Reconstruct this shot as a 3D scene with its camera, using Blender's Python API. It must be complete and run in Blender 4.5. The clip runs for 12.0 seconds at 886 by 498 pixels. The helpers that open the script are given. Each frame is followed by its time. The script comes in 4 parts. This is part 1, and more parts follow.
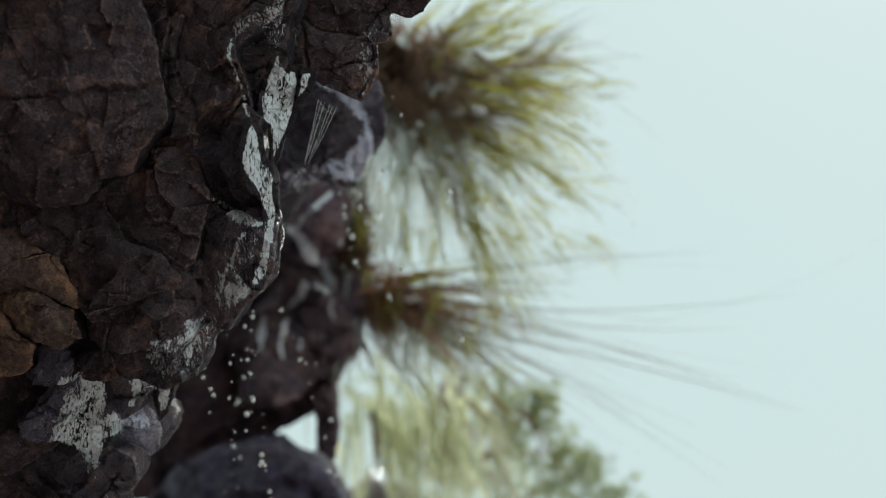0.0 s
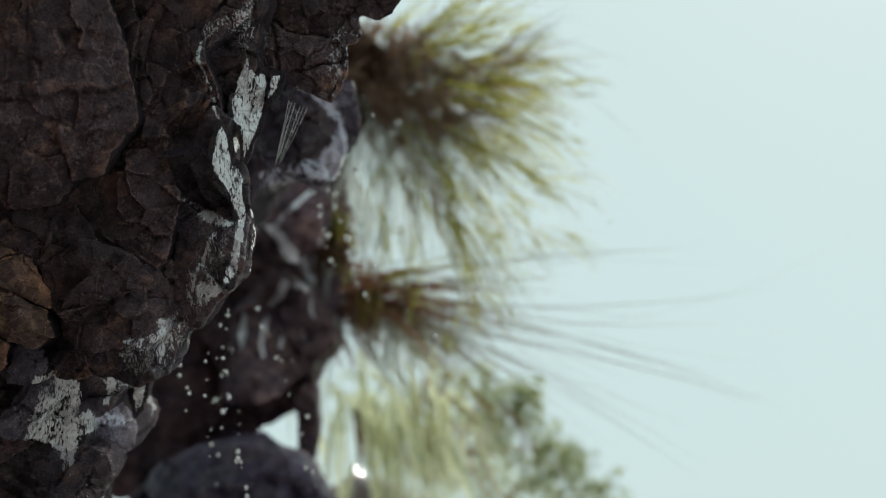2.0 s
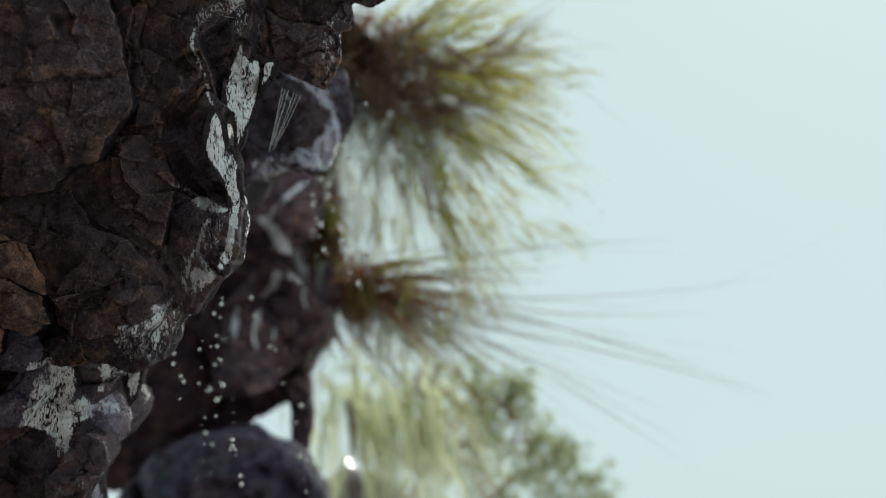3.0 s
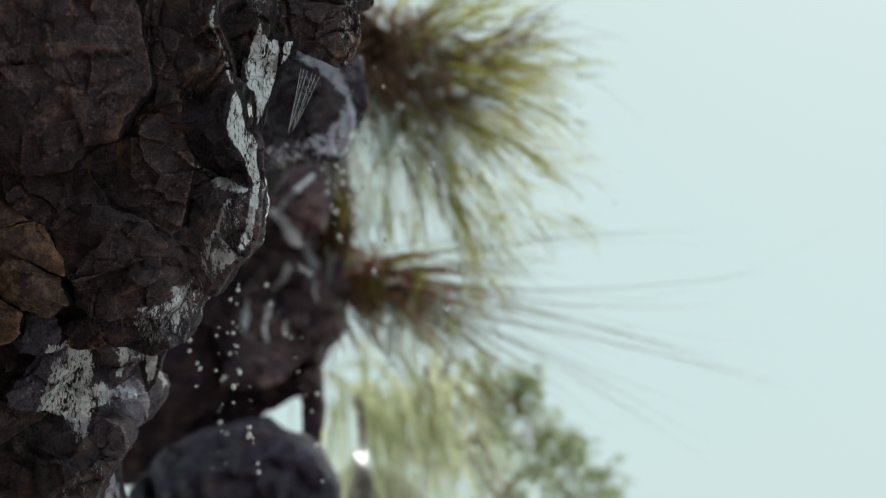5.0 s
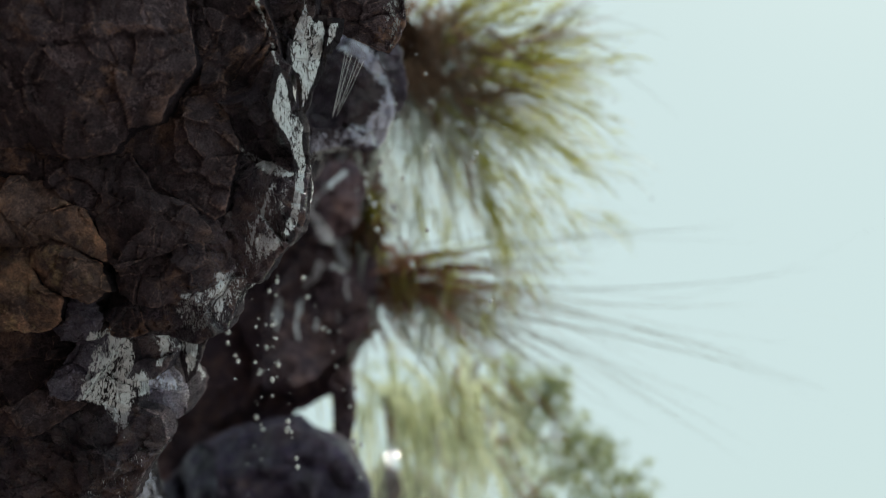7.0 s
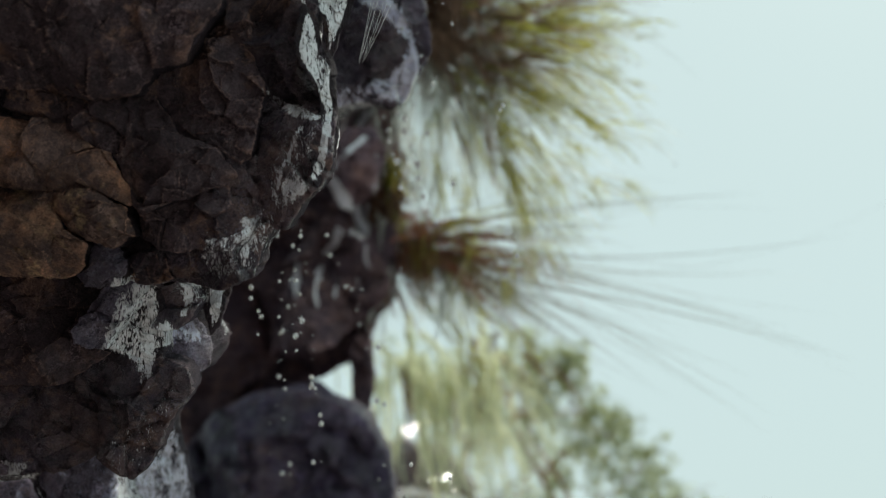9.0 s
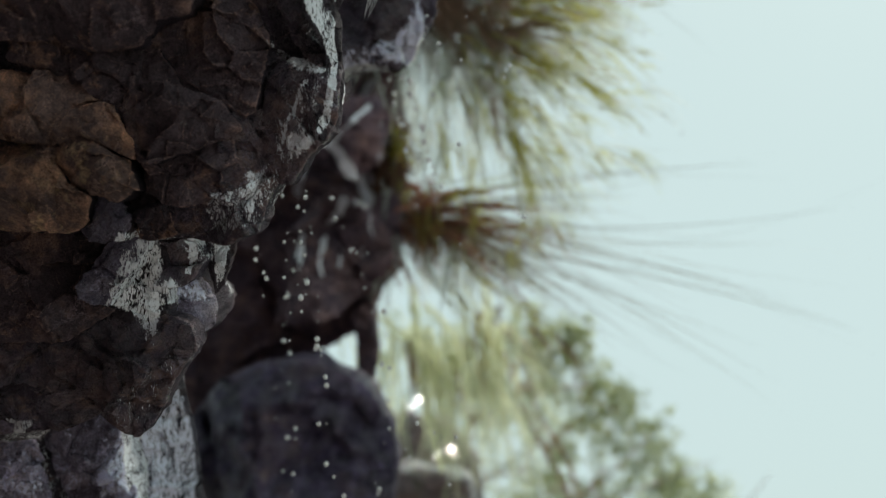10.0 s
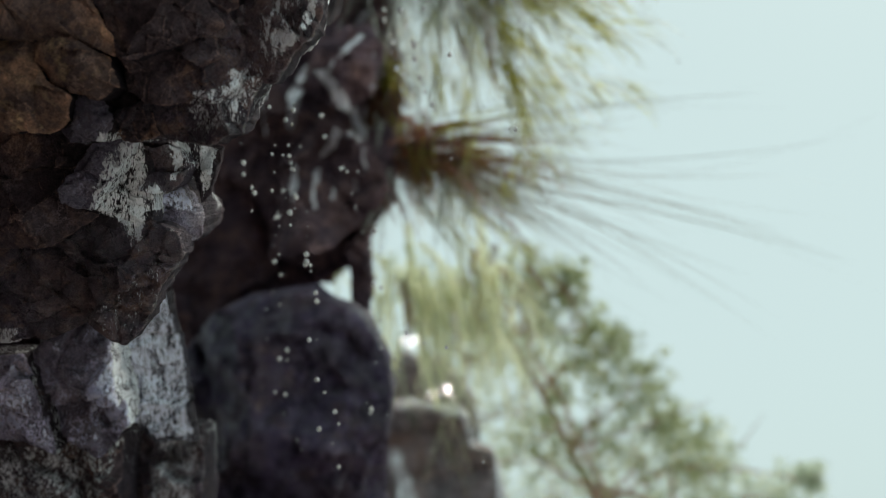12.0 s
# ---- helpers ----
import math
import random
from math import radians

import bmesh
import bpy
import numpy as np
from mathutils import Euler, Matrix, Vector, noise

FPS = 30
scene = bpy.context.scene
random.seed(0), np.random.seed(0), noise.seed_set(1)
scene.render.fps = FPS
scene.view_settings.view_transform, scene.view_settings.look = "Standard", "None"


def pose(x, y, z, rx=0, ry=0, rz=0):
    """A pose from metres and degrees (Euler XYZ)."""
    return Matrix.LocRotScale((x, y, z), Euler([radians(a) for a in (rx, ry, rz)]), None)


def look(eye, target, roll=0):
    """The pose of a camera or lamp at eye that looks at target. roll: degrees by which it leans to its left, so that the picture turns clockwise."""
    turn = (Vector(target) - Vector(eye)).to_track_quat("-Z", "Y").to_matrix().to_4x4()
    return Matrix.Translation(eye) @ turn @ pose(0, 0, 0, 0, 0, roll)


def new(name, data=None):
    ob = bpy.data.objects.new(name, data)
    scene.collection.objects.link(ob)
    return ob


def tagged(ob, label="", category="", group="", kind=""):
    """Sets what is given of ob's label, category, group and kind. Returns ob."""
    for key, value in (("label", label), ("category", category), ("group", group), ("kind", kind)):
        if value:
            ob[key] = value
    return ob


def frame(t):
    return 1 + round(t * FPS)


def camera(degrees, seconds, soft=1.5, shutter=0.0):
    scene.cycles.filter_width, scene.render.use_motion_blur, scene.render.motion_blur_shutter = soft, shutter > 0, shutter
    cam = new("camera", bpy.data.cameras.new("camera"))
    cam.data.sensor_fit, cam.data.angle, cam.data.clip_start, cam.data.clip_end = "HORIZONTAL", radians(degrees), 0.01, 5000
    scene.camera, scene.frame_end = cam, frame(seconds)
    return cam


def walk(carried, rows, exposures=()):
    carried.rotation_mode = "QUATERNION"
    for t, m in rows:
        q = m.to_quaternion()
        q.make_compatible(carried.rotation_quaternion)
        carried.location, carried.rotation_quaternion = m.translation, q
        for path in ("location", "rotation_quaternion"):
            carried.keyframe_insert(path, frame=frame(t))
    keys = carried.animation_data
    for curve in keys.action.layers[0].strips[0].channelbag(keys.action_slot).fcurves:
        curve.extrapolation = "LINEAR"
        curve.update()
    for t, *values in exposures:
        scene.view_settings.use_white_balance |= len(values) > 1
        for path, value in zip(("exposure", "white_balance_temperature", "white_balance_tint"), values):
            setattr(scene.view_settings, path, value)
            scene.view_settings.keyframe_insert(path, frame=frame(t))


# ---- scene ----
cam = camera(47.1, 12.0, soft=0.6)
cam.data.dof.use_dof = True
cam.data.dof.focus_distance = 1.78
cam.data.dof.aperture_fstop = 1.7
METRES, EYE, TILT, LEAN, TURN = 0.4, 1.6, 22.0, 0.0, 0.0
ROWS = [
    (0.0, 0.0, 0.0, 0.0, 0.0, 0.0, 0.0),
    (0.5, 0.0288, -0.0178, 0.0173, -0.1, -0.03, 0.04),
    (1.0, 0.0544, -0.0477, 0.0273, -0.35, -0.02, 0.16),
    (1.5, 0.0693, -0.0687, 0.0246, -0.54, 0.08, 0.25),
    (2.0, 0.0811, -0.0866, 0.0023, -0.76, -0.14, 0.39),
    (2.5, 0.0811, -0.0994, -0.0154, -1.03, -0.34, 0.4),
    (3.0, 0.0693, -0.1044, -0.0361, -1.25, -0.45, 0.56),
    (5.0, -0.0141, -0.0385, -0.1173, -1.04, -0.49, 0.78),
    (5.5, -0.0413, -0.0059, -0.1396, -0.65, -0.52, 0.81),
    (6.0, -0.0707, 0.0287, -0.1557, -0.31, -0.4, 0.76),
    (6.5, -0.1, 0.061, -0.1717, -0.08, -0.29, 0.71),
    (7.0, -0.1272, 0.0844, -0.1928, 0.22, -0.22, 0.66),
    (9.0, -0.1941, 0.1725, -0.331, 1.01, -1.36, 0.57),
    (9.5, -0.2038, 0.1918, -0.373, 1.12, -1.77, 0.55),
    (10.0, -0.206, 0.203, -0.4269, 1.23, -2.56, 0.53),
    (10.5, -0.2071, 0.2197, -0.4769, 1.27, -3.37, 0.4),
    (11.0, -0.1948, 0.2399, -0.5328, 1.11, -4.06, 0.49),
    (11.5, -0.1817, 0.2458, -0.5861, 1.09, -4.59, 0.56),
    (12.0, -0.1714, 0.2537, -0.6326, 1.09, -5.3, 0.65),
]
walk(cam, [(t, pose(0, 0, EYE, TILT, LEAN, TURN) @ pose(METRES * x, METRES * y, METRES * z, 90 + pitch, roll, yaw)) for t, x, y, z, yaw, pitch, roll in ROWS])

# ---- world and sun: a bright veiled sky, the sun ahead and high, behind the cliff ----
SUN_ELEVATION, SUN_TURN = 52.0, -38.0
world = bpy.data.worlds.new("sky")
scene.world = world
world.use_nodes = True
wn, wl = world.node_tree.nodes, world.node_tree.links
sky = wn.new("ShaderNodeTexSky")
sky.sky_type, sky.sun_disc = "NISHITA", False
sky.sun_elevation, sky.sun_rotation = radians(SUN_ELEVATION), radians(-SUN_TURN)
sky.dust_density, sky.air_density = 4.0, 1.0
thin = wn.new("ShaderNodeMix")
thin.data_type, thin.blend_type = "RGBA", "MULTIPLY"
thin.inputs["Factor"].default_value = 1.0
wl.new(sky.outputs[0], thin.inputs["A"])
thin.inputs["B"].default_value = (0.10, 0.10, 0.10, 1)
veil = wn.new("ShaderNodeMix")
veil.data_type = "RGBA"
veil.inputs["Factor"].default_value = 0.93
wl.new(thin.outputs["Result"], veil.inputs["A"])
veil.inputs["B"].default_value = (0.624, 0.786, 0.778, 1)
wl.new(veil.outputs["Result"], wn["Background"].inputs["Color"])
wn["Background"].inputs["Strength"].default_value = 1.0
sun = new("sun", bpy.data.lights.new("sun", "SUN"))
sun.data.energy, sun.data.angle, sun.data.color = 2.6, radians(4.0), (1.0, 0.95, 0.84)
sun.matrix_world = look(
    (12 * math.sin(radians(-SUN_TURN)), 12 * math.cos(radians(SUN_TURN)), 12 * math.tan(radians(SUN_ELEVATION))), (0, 0, 0))

# The rock's own axes: its beds lean back by the same angle all over.
BEDS = pose(0, 0, 1.6, 22.0, 0, 0)
DOWN = Vector((0, -math.sin(radians(22.0)), -math.cos(radians(22.0))))


# ---- materials ----
def shader(name):
    m = bpy.data.materials.new(name)
    m.use_nodes = True
    return m, m.node_tree.nodes, m.node_tree.links, m.node_tree.nodes["Principled BSDF"]


def grain(nodes, links, scale, detail=6.0, rough=0.6, stretch=(1, 1, 1)):
    c = nodes.new("ShaderNodeTexCoord")
    mp = nodes.new("ShaderNodeMapping")
    mp.inputs["Scale"].default_value = stretch
    n = nodes.new("ShaderNodeTexNoise")
    n.inputs["Scale"].default_value, n.inputs["Detail"].default_value, n.inputs["Roughness"].default_value = scale, detail, rough
    links.new(c.outputs["Object"], mp.inputs["Vector"])
    links.new(mp.outputs["Vector"], n.inputs["Vector"])
    return n.outputs["Fac"]


def ramp(nodes, links, value, low, high, a=(0, 0, 0, 1), b=(1, 1, 1, 1)):
    r = nodes.new("ShaderNodeValToRGB")
    r.color_ramp.elements[0].position, r.color_ramp.elements[0].color = low, a
    r.color_ramp.elements[1].position, r.color_ramp.elements[1].color = high, b
    links.new(value, r.inputs["Fac"])
    return r.outputs["Color"]


def blend(nodes, links, fac, a, b, kind="MIX"):
    m = nodes.new("ShaderNodeMix")
    m.data_type, m.blend_type = "RGBA", kind
    for socket, v in (("Factor", fac), ("A", a), ("B", b)):
        if isinstance(v, (float, tuple)):
            m.inputs[socket].default_value = v
        else:
            links.new(v, m.inputs[socket])
    return m.outputs["Result"]


def bump(nodes, links, height, strength, distance, below=None):
    b = nodes.new("ShaderNodeBump")
    b.inputs["Strength"].default_value, b.inputs["Distance"].default_value = strength, distance
    links.new(height, b.inputs["Height"])
    if below:
        links.new(below, b.inputs["Normal"])
    return b.outputs["Normal"]


def glare_mask(n, l, share, flow, scale, soft):
    """Where sky glare on wet rock is painted pale: ragged flecks and runs, as dense as the surface's own value says."""
    flecks = grain(n, l, 110 * scale, 8, 0.74, flow)
    broad = grain(n, l, 24 * scale, 3, 0.5, flow)
    cover = n.new("ShaderNodeAttribute")
    cover.attribute_name = "glare"
    both, less, total = (n.new("ShaderNodeMath") for _ in range(3))
    both.operation, less.operation, total.operation = "MULTIPLY_ADD", "SUBTRACT", "MULTIPLY_ADD"
    l.new(broad, both.inputs[0])
    both.inputs[1].default_value = 0.6
    strong = n.new("ShaderNodeMath")
    strong.operation = "MULTIPLY"
    strong.inputs[1].default_value = 1.7
    l.new(flecks, strong.inputs[0])
    l.new(strong.outputs[0], both.inputs[2])
    l.new(both.outputs[0], less.inputs[0])
    less.inputs[1].default_value = 0.90
    l.new(cover.outputs["Fac"], total.inputs[0])
    total.inputs[1].default_value = 0.55
    l.new(less.outputs[0], total.inputs[2])
    return ramp(n, l, total.outputs[0], share + 0.3 - soft, share + 0.3 + soft), flecks


def rock_material(name, dark, light, stain, stain_share, wet=(0.62, 0.72), scale=1.0, damp_rough=0.16, glare_tone=(0.84, 0.87, 0.90, 1), share=0.45, fleck=1.9, run=0.7):
    """Basalt: two tones in patches, rusty stains, grain, hair cracks; damp patches are glossier."""
    m, n, l, p = shader(name)
    big = grain(n, l, 9 * scale, 5)
    mid = grain(n, l, 45 * scale, 8, 0.7)
    fine = grain(n, l, 260 * scale, 6, 0.7)
    colour = blend(n, l, ramp(n, l, mid, 0.35, 0.68), dark, light)
    rust = blend(n, l, ramp(n, l, big, 1 - stain_share - 0.12, 1 - stain_share + 0.06), (0, 0, 0, 1), ramp(n, l, mid, 0.3, 0.62), "MIX")
    colour = blend(n, l, rust, colour, stain)
    # ochre smudges and worn edges
    smudge = grain(n, l, 17 * scale, 9, 0.68, (1, 1, 1.3))
    smudge = blend(n, l, ramp(n, l, smudge, 0.54, 0.68), (0, 0, 0, 1), ramp(n, l, grain(n, l, 5 * scale, 3), 0.42, 0.62))
    colour = blend(n, l, smudge, colour, (min(1, 1.55 * stain[0]), 1.5 * stain[1], 1.35 * stain[2], 1))
    shape = n.new("ShaderNodeNewGeometry")
    worn = blend(n, l, ramp(n, l, shape.outputs["Pointiness"], 0.515, 0.56), (0, 0, 0, 1), ramp(n, l, mid, 0.38, 0.60))
    colour = blend(n, l, worn, colour, tuple(0.5 * (1.5 * a + 1.5 * b) for a, b in zip(light[:3], stain[:3])) + (1,))
    colour = blend(n, l, 1.0, colour, ramp(n, l, grain(n, l, 3.2 * scale, 4), 0.32, 0.68, (0.62, 0.62, 0.62, 1), (1.4, 1.4, 1.4, 1)), "MULTIPLY")
    vor = n.new("ShaderNodeTexVoronoi")
    vor.feature = "DISTANCE_TO_EDGE"
    vor.inputs["Scale"].default_value = 13 * scale
    c = n.new("ShaderNodeTexCoord")
    warp = n.new("ShaderNodeVectorMath")
    warp.operation = "MULTIPLY_ADD"
    l.new(mid, warp.inputs[0])
    warp.inputs[1].default_value = (0.16, 0.10, 0.16)
    l.new(c.outputs["Object"], warp.inputs[2])
    l.new(warp.outputs[0], vor.inputs["Vector"])
    crack = ramp(n, l, vor.outputs["Distance"], 0.0, 0.03)
    crack = blend(n, l, ramp(n, l, big, 0.42, 0.58), crack, (1.0, 1.0, 1.0, 1))
    line = n.new("ShaderNodeMath")
    line.operation = "ABSOLUTE"
    shift = n.new("ShaderNodeMath")
    shift.operation = "SUBTRACT"
    shift.inputs[1].default_value = 0.5
    l.new(grain(n, l, 11 * scale, 5, 0.65), shift.inputs[0])
    l.new(shift.outputs[0], line.inputs[0])
    vein = blend(n, l, ramp(n, l, line.outputs[0], 0.0, 0.018, (1, 1, 1, 1), (0, 0, 0, 1)), (0.0, 0.0, 0.0, 1), ramp(n, l, grain(n, l, 6 * scale, 2), 0.5, 0.62))
    colour = blend(n, l, vein, colour, tuple(min(1.0, 1.7 * v) for v in light[:3]) + (1,))
    speck = ramp(n, l, fine, 0.32, 0.68, (0.58, 0.58, 0.58, 1), (1.42, 1.42, 1.42, 1))
    # Sky glare on wet stone is painted on as a pale colour.
    mask, _ = glare_mask(n, l, share, (1, 0.7, 0.45 * run / 0.7), fleck * scale ** 0.5, 0.035)
    l.new(blend(n, l, mask, blend(n, l, 1.0, colour, speck, "MULTIPLY"), glare_tone), p.inputs["Base Color"])
    damp = ramp(n, l, grain(n, l, 30 * scale, 8, 0.75), *wet)
    l.new(ramp(n, l, blend(n, l, mask, damp, (1.0, 1.0, 1.0, 1)), 0, 1, (0.72,) * 3 + (1,), (damp_rough,) * 3 + (1,)), p.inputs["Roughness"])
    l.new(mask, p.inputs["Coat Weight"])
    l.new(mask, p.inputs["Sheen Weight"])
    p.inputs["Sheen Roughness"].default_value = 0.6
    p.inputs["Coat Roughness"].default_value, p.inputs["Coat IOR"].default_value = 0.12, 2.6
    l.new(ramp(n, l, blend(n, l, mask, damp, (1.0, 1.0, 1.0, 1)), 0, 1, (0.10,) * 3 + (1,), (0.75,) * 3 + (1,)), p.inputs["Specular IOR Level"])
    nrm = bump(n, l, crack, 0.5, 0.004)
    nrm = bump(n, l, mid, 0.85, 0.012, nrm)
    nrm = bump(n, l, fine, 1.0, 0.008, nrm)
    l.new(nrm, p.inputs["Normal"])
    return m


def leaf_material(name, dark, light, through_share=0.45, rough=0.5):
    """A blade or leaf: tone varies from one to the next, light shines through it."""
    m, n, l, p = shader(name)
    g = n.new("ShaderNodeNewGeometry")
    r = ramp(n, l, g.outputs["Random Per Island"], 0.05, 0.95, dark, light)
    along = ramp(n, l, grain(n, l, 30, 3), 0.3, 0.7, (0.75,) * 3 + (1,), (1.15,) * 3 + (1,))
    colour = blend(n, l, 1.0, r, along, "MULTIPLY")
    l.new(colour, p.inputs["Base Color"])
    p.inputs["Roughness"].default_value = rough
    t = n.new("ShaderNodeBsdfTranslucent")
    l.new(colour, t.inputs["Color"])
    mix = n.new("ShaderNodeMixShader")
    mix.inputs[0].default_value = through_share
    l.new(p.outputs[0], mix.inputs[1])
    l.new(t.outputs[0], mix.inputs[2])
    l.new(mix.outputs[0], n["Material Output"].inputs["Surface"])
    return m


def bark_material(name, dark, light):
    m, n, l, p = shader(name)
    g = grain(n, l, 40, 7, 0.7, (1, 1, 0.2))
    l.new(ramp(n, l, g, 0.3, 0.7, dark, light), p.inputs["Base Color"])
    p.inputs["Roughness"].default_value = 0.8
    l.new(bump(n, l, g, 0.8, 0.01), p.inputs["Normal"])
    return m


DARK_ROCK = rock_material("dark basalt", (0.0728, 0.0551, 0.0649, 1), (0.1756, 0.1276, 0.1420, 1), (0.4640, 0.2757, 0.2137, 1), 0.34, (0.58, 0.70))
BLACK_ROCK = rock_material("damp black basalt", (0.0511, 0.0404, 0.0524, 1), (0.1236, 0.0966, 0.1249, 1), (0.2149, 0.1389, 0.1290, 1), 0.40, (0.46, 0.54), 1.0, 0.09, (0.92, 0.91, 1.0, 1), 0.41, 2.8, 0.55)
# The white tone imitates bright sky mirrored in a film of water.
GLARE_ROCK = rock_material("black basalt with painted sky glare", (0.0324, 0.0255, 0.0313, 1), (0.0648, 0.0513, 0.0625, 1), (0.0810, 0.0567, 0.0562, 1), 0.36, (0.64, 0.74), 1.0, 0.10, (0.98, 0.95, 1.0, 1), 0.455, 2.6, 0.5)
RUST_ROCK = rock_material("rusty basalt", (0.1136, 0.0816, 0.0841, 1), (0.2956, 0.1949, 0.1674, 1), (0.8609, 0.4664, 0.2906, 1), 0.42, (0.75, 0.9), 1.2)
GREY_ROCK = rock_material("grey damp basalt", (0.1303, 0.1094, 0.1542, 1), (0.2905, 0.2518, 0.3463, 1), (0.2979, 0.2146, 0.2279, 1), 0.36, (0.46, 0.56), 1.0, 0.16, (0.93, 0.92, 1.0, 1), 0.45, 2.3, 0.5)
LILAC_ROCK = rock_material("lilac grey wet basalt", (0.1300, 0.1092, 0.1502, 1), (0.4264, 0.3744, 0.5230, 1), (0.2496, 0.1872, 0.2114, 1), 0.40, (0.40, 0.50), 0.8, 0.2, (0.56, 0.54, 0.86, 1))
SLAB_ROCK = rock_material("basalt with painted blue-white glare", (0.032, 0.026, 0.036, 1), (0.10, 0.09, 0.12, 1), (0.050, 0.038, 0.040, 1), 0.42, (0.40, 0.50), 1.0, 0.2, (0.74, 0.75, 1.0, 1), 0.47, 2.4, 0.4)
# The violet tone imitates skylight on a wet band of rock.
VIOLET_ROCK = rock_material("black basalt with painted violet sheen", (0.0622, 0.0487, 0.0669, 1), (0.1284, 0.1014, 0.1398, 1), (0.1352, 0.0892, 0.0911, 1), 0.36, (0.46, 0.54), 0.7, 0.10, (0.64, 0.64, 0.92, 1), 0.455)
BLUE_ROCK = rock_material("bluish wet basalt", (0.0324, 0.0247, 0.0415, 1), (0.1163, 0.0904, 0.1617, 1), (0.1185, 0.0818, 0.0867, 1), 0.38, (0.42, 0.58), 0.5, 0.3)
BROWN_ROCK = rock_material("brown weathered basalt", (0.0646, 0.0478, 0.0624, 1), (0.1734, 0.1255, 0.1573, 1), (0.2512, 0.1555, 0.1492, 1), 0.45, (0.6, 0.75), 0.5, 0.2, (0.92, 0.90, 1.0, 1), 0.36, 0.5, 0.6)
# Lightened, as the haze over the distant boulders is put into this tone.
PALE_ROCK = rock_material("pale brown basalt", (0.13, 0.114, 0.120, 1), (0.33, 0.29, 0.305, 1), (0.26, 0.18, 0.15, 1), 0.45, (0.5, 0.65), 0.5, 0.2, (0.85, 0.87, 0.90, 1), 0.36)
ROOT_MAT = rock_material("reddish brown root mat", (0.05, 0.029, 0.021, 1), (0.12, 0.068, 0.047, 1), (0.15, 0.078, 0.048, 1), 0.45, (0.8, 0.95), 1.5)
SIDES = rock_material("black side rock darkened against skylight", (0.0349, 0.0280, 0.0367, 1), (0.0699, 0.0547, 0.0707, 1), (0.0932, 0.0641, 0.0654, 1), 0.36, (0.72, 0.86), 1.0, 0.3, (0.80, 0.86, 0.95, 1))


# ---- builders ----
def hashed(i, j, k, seed):
    h = np.sin(i * 127.1 + j * 311.7 + k * 74.7 + seed * 53.3) * 43758.5453
    return h - np.floor(h)


def lumps(p, scale, seed, octaves=4, gain=0.5):
    """Smooth value noise of points, about -1 to 1."""
    out, amp, total = np.zeros(len(p)), 1.0, 0.0
    for o in range(octaves):
        q = p * scale * 2 ** o + seed * 7.3
        b = np.floor(q)
        f = q - b
        f = f * f * (3 - 2 * f)
        v = 0
        for dx in (0, 1):
            for dy in (0, 1):
                for dz in (0, 1):
                    w = np.abs(1 - dx - f[:, 0]) * np.abs(1 - dy - f[:, 1]) * np.abs(1 - dz - f[:, 2])
                    v = v + w * hashed(b[:, 0] + dx, b[:, 1] + dy, b[:, 2] + dz, seed + o)
        out += amp * (2 * v - 1)
        total += amp
        amp *= gain
    return out / total


def facets(p, count, seed, steep=0.35, gap=0.0):
    """Flat broken facets that follow a rolling surface: every point takes the plane of its cell; some joints open by gap."""
    rng = np.random.default_rng(seed)
    lo, hi = p.min(0), p.max(0)
    c = lo + rng.random((count, 3)) * (hi - lo)
    cell = math.sqrt((hi[0] - lo[0]) * (hi[2] - lo[2]) / count)
    q = p + 0.22 * cell * np.stack([lumps(p, 1.6 / cell, seed + k, 3) for k in range(3)], 1)
    qs, cs = (q * (1, 0.3, 1)).astype(np.float32), (c * (1, 0.3, 1)).astype(np.float32)
    d = np.sqrt(np.maximum((qs ** 2).sum(1)[:, None] + (cs ** 2).sum(1)[None] - 2 * qs @ cs.T, 0))
    order = np.argpartition(d, 1, axis=1)[:, :2]
    rows = np.arange(len(p))
    swap = d[rows, order[:, 0]] > d[rows, order[:, 1]]
    first = np.where(swap, order[:, 1], order[:, 0])
    second = np.where(swap, order[:, 0], order[:, 1])

    def roll(v):
        return 1.6 * steep * cell * lumps(v * (1, 0, 1), 0.45 / cell, seed + 2, 2)

    e = 0.3 * cell
    tilt_x = (roll(c + (e, 0, 0)) - roll(c - (e, 0, 0))) / (2 * e) + rng.normal(0, 0.45 * steep, count)
    tilt_z = (roll(c + (0, 0, e)) - roll(c - (0, 0, e))) / (2 * e) + rng.normal(0, 0.45 * steep, count)
    rel = q - c[first]
    h = roll(c)[first] + rel[:, 0] * tilt_x[first] + rel[:, 2] * tilt_z[first] + rng.normal(0, 0.10 * steep * cell, count)[first]
    edge = d[rows, second] - d[rows, first]
    some = np.clip(2.5 * lumps(p, 0.5 / cell, seed + 12, 2), 0, 1)
    return h - gap * some * np.exp(-(edge / (0.07 * cell)) ** 2)


# Painted runs of sky glare over the wet blocks: outline in the plane of the beds, depth, how dense, how soft its
# border.
RUNS = []


def glare_run(outline, depth, dense, border):
    RUNS.append((np.array(outline), depth, dense, border))


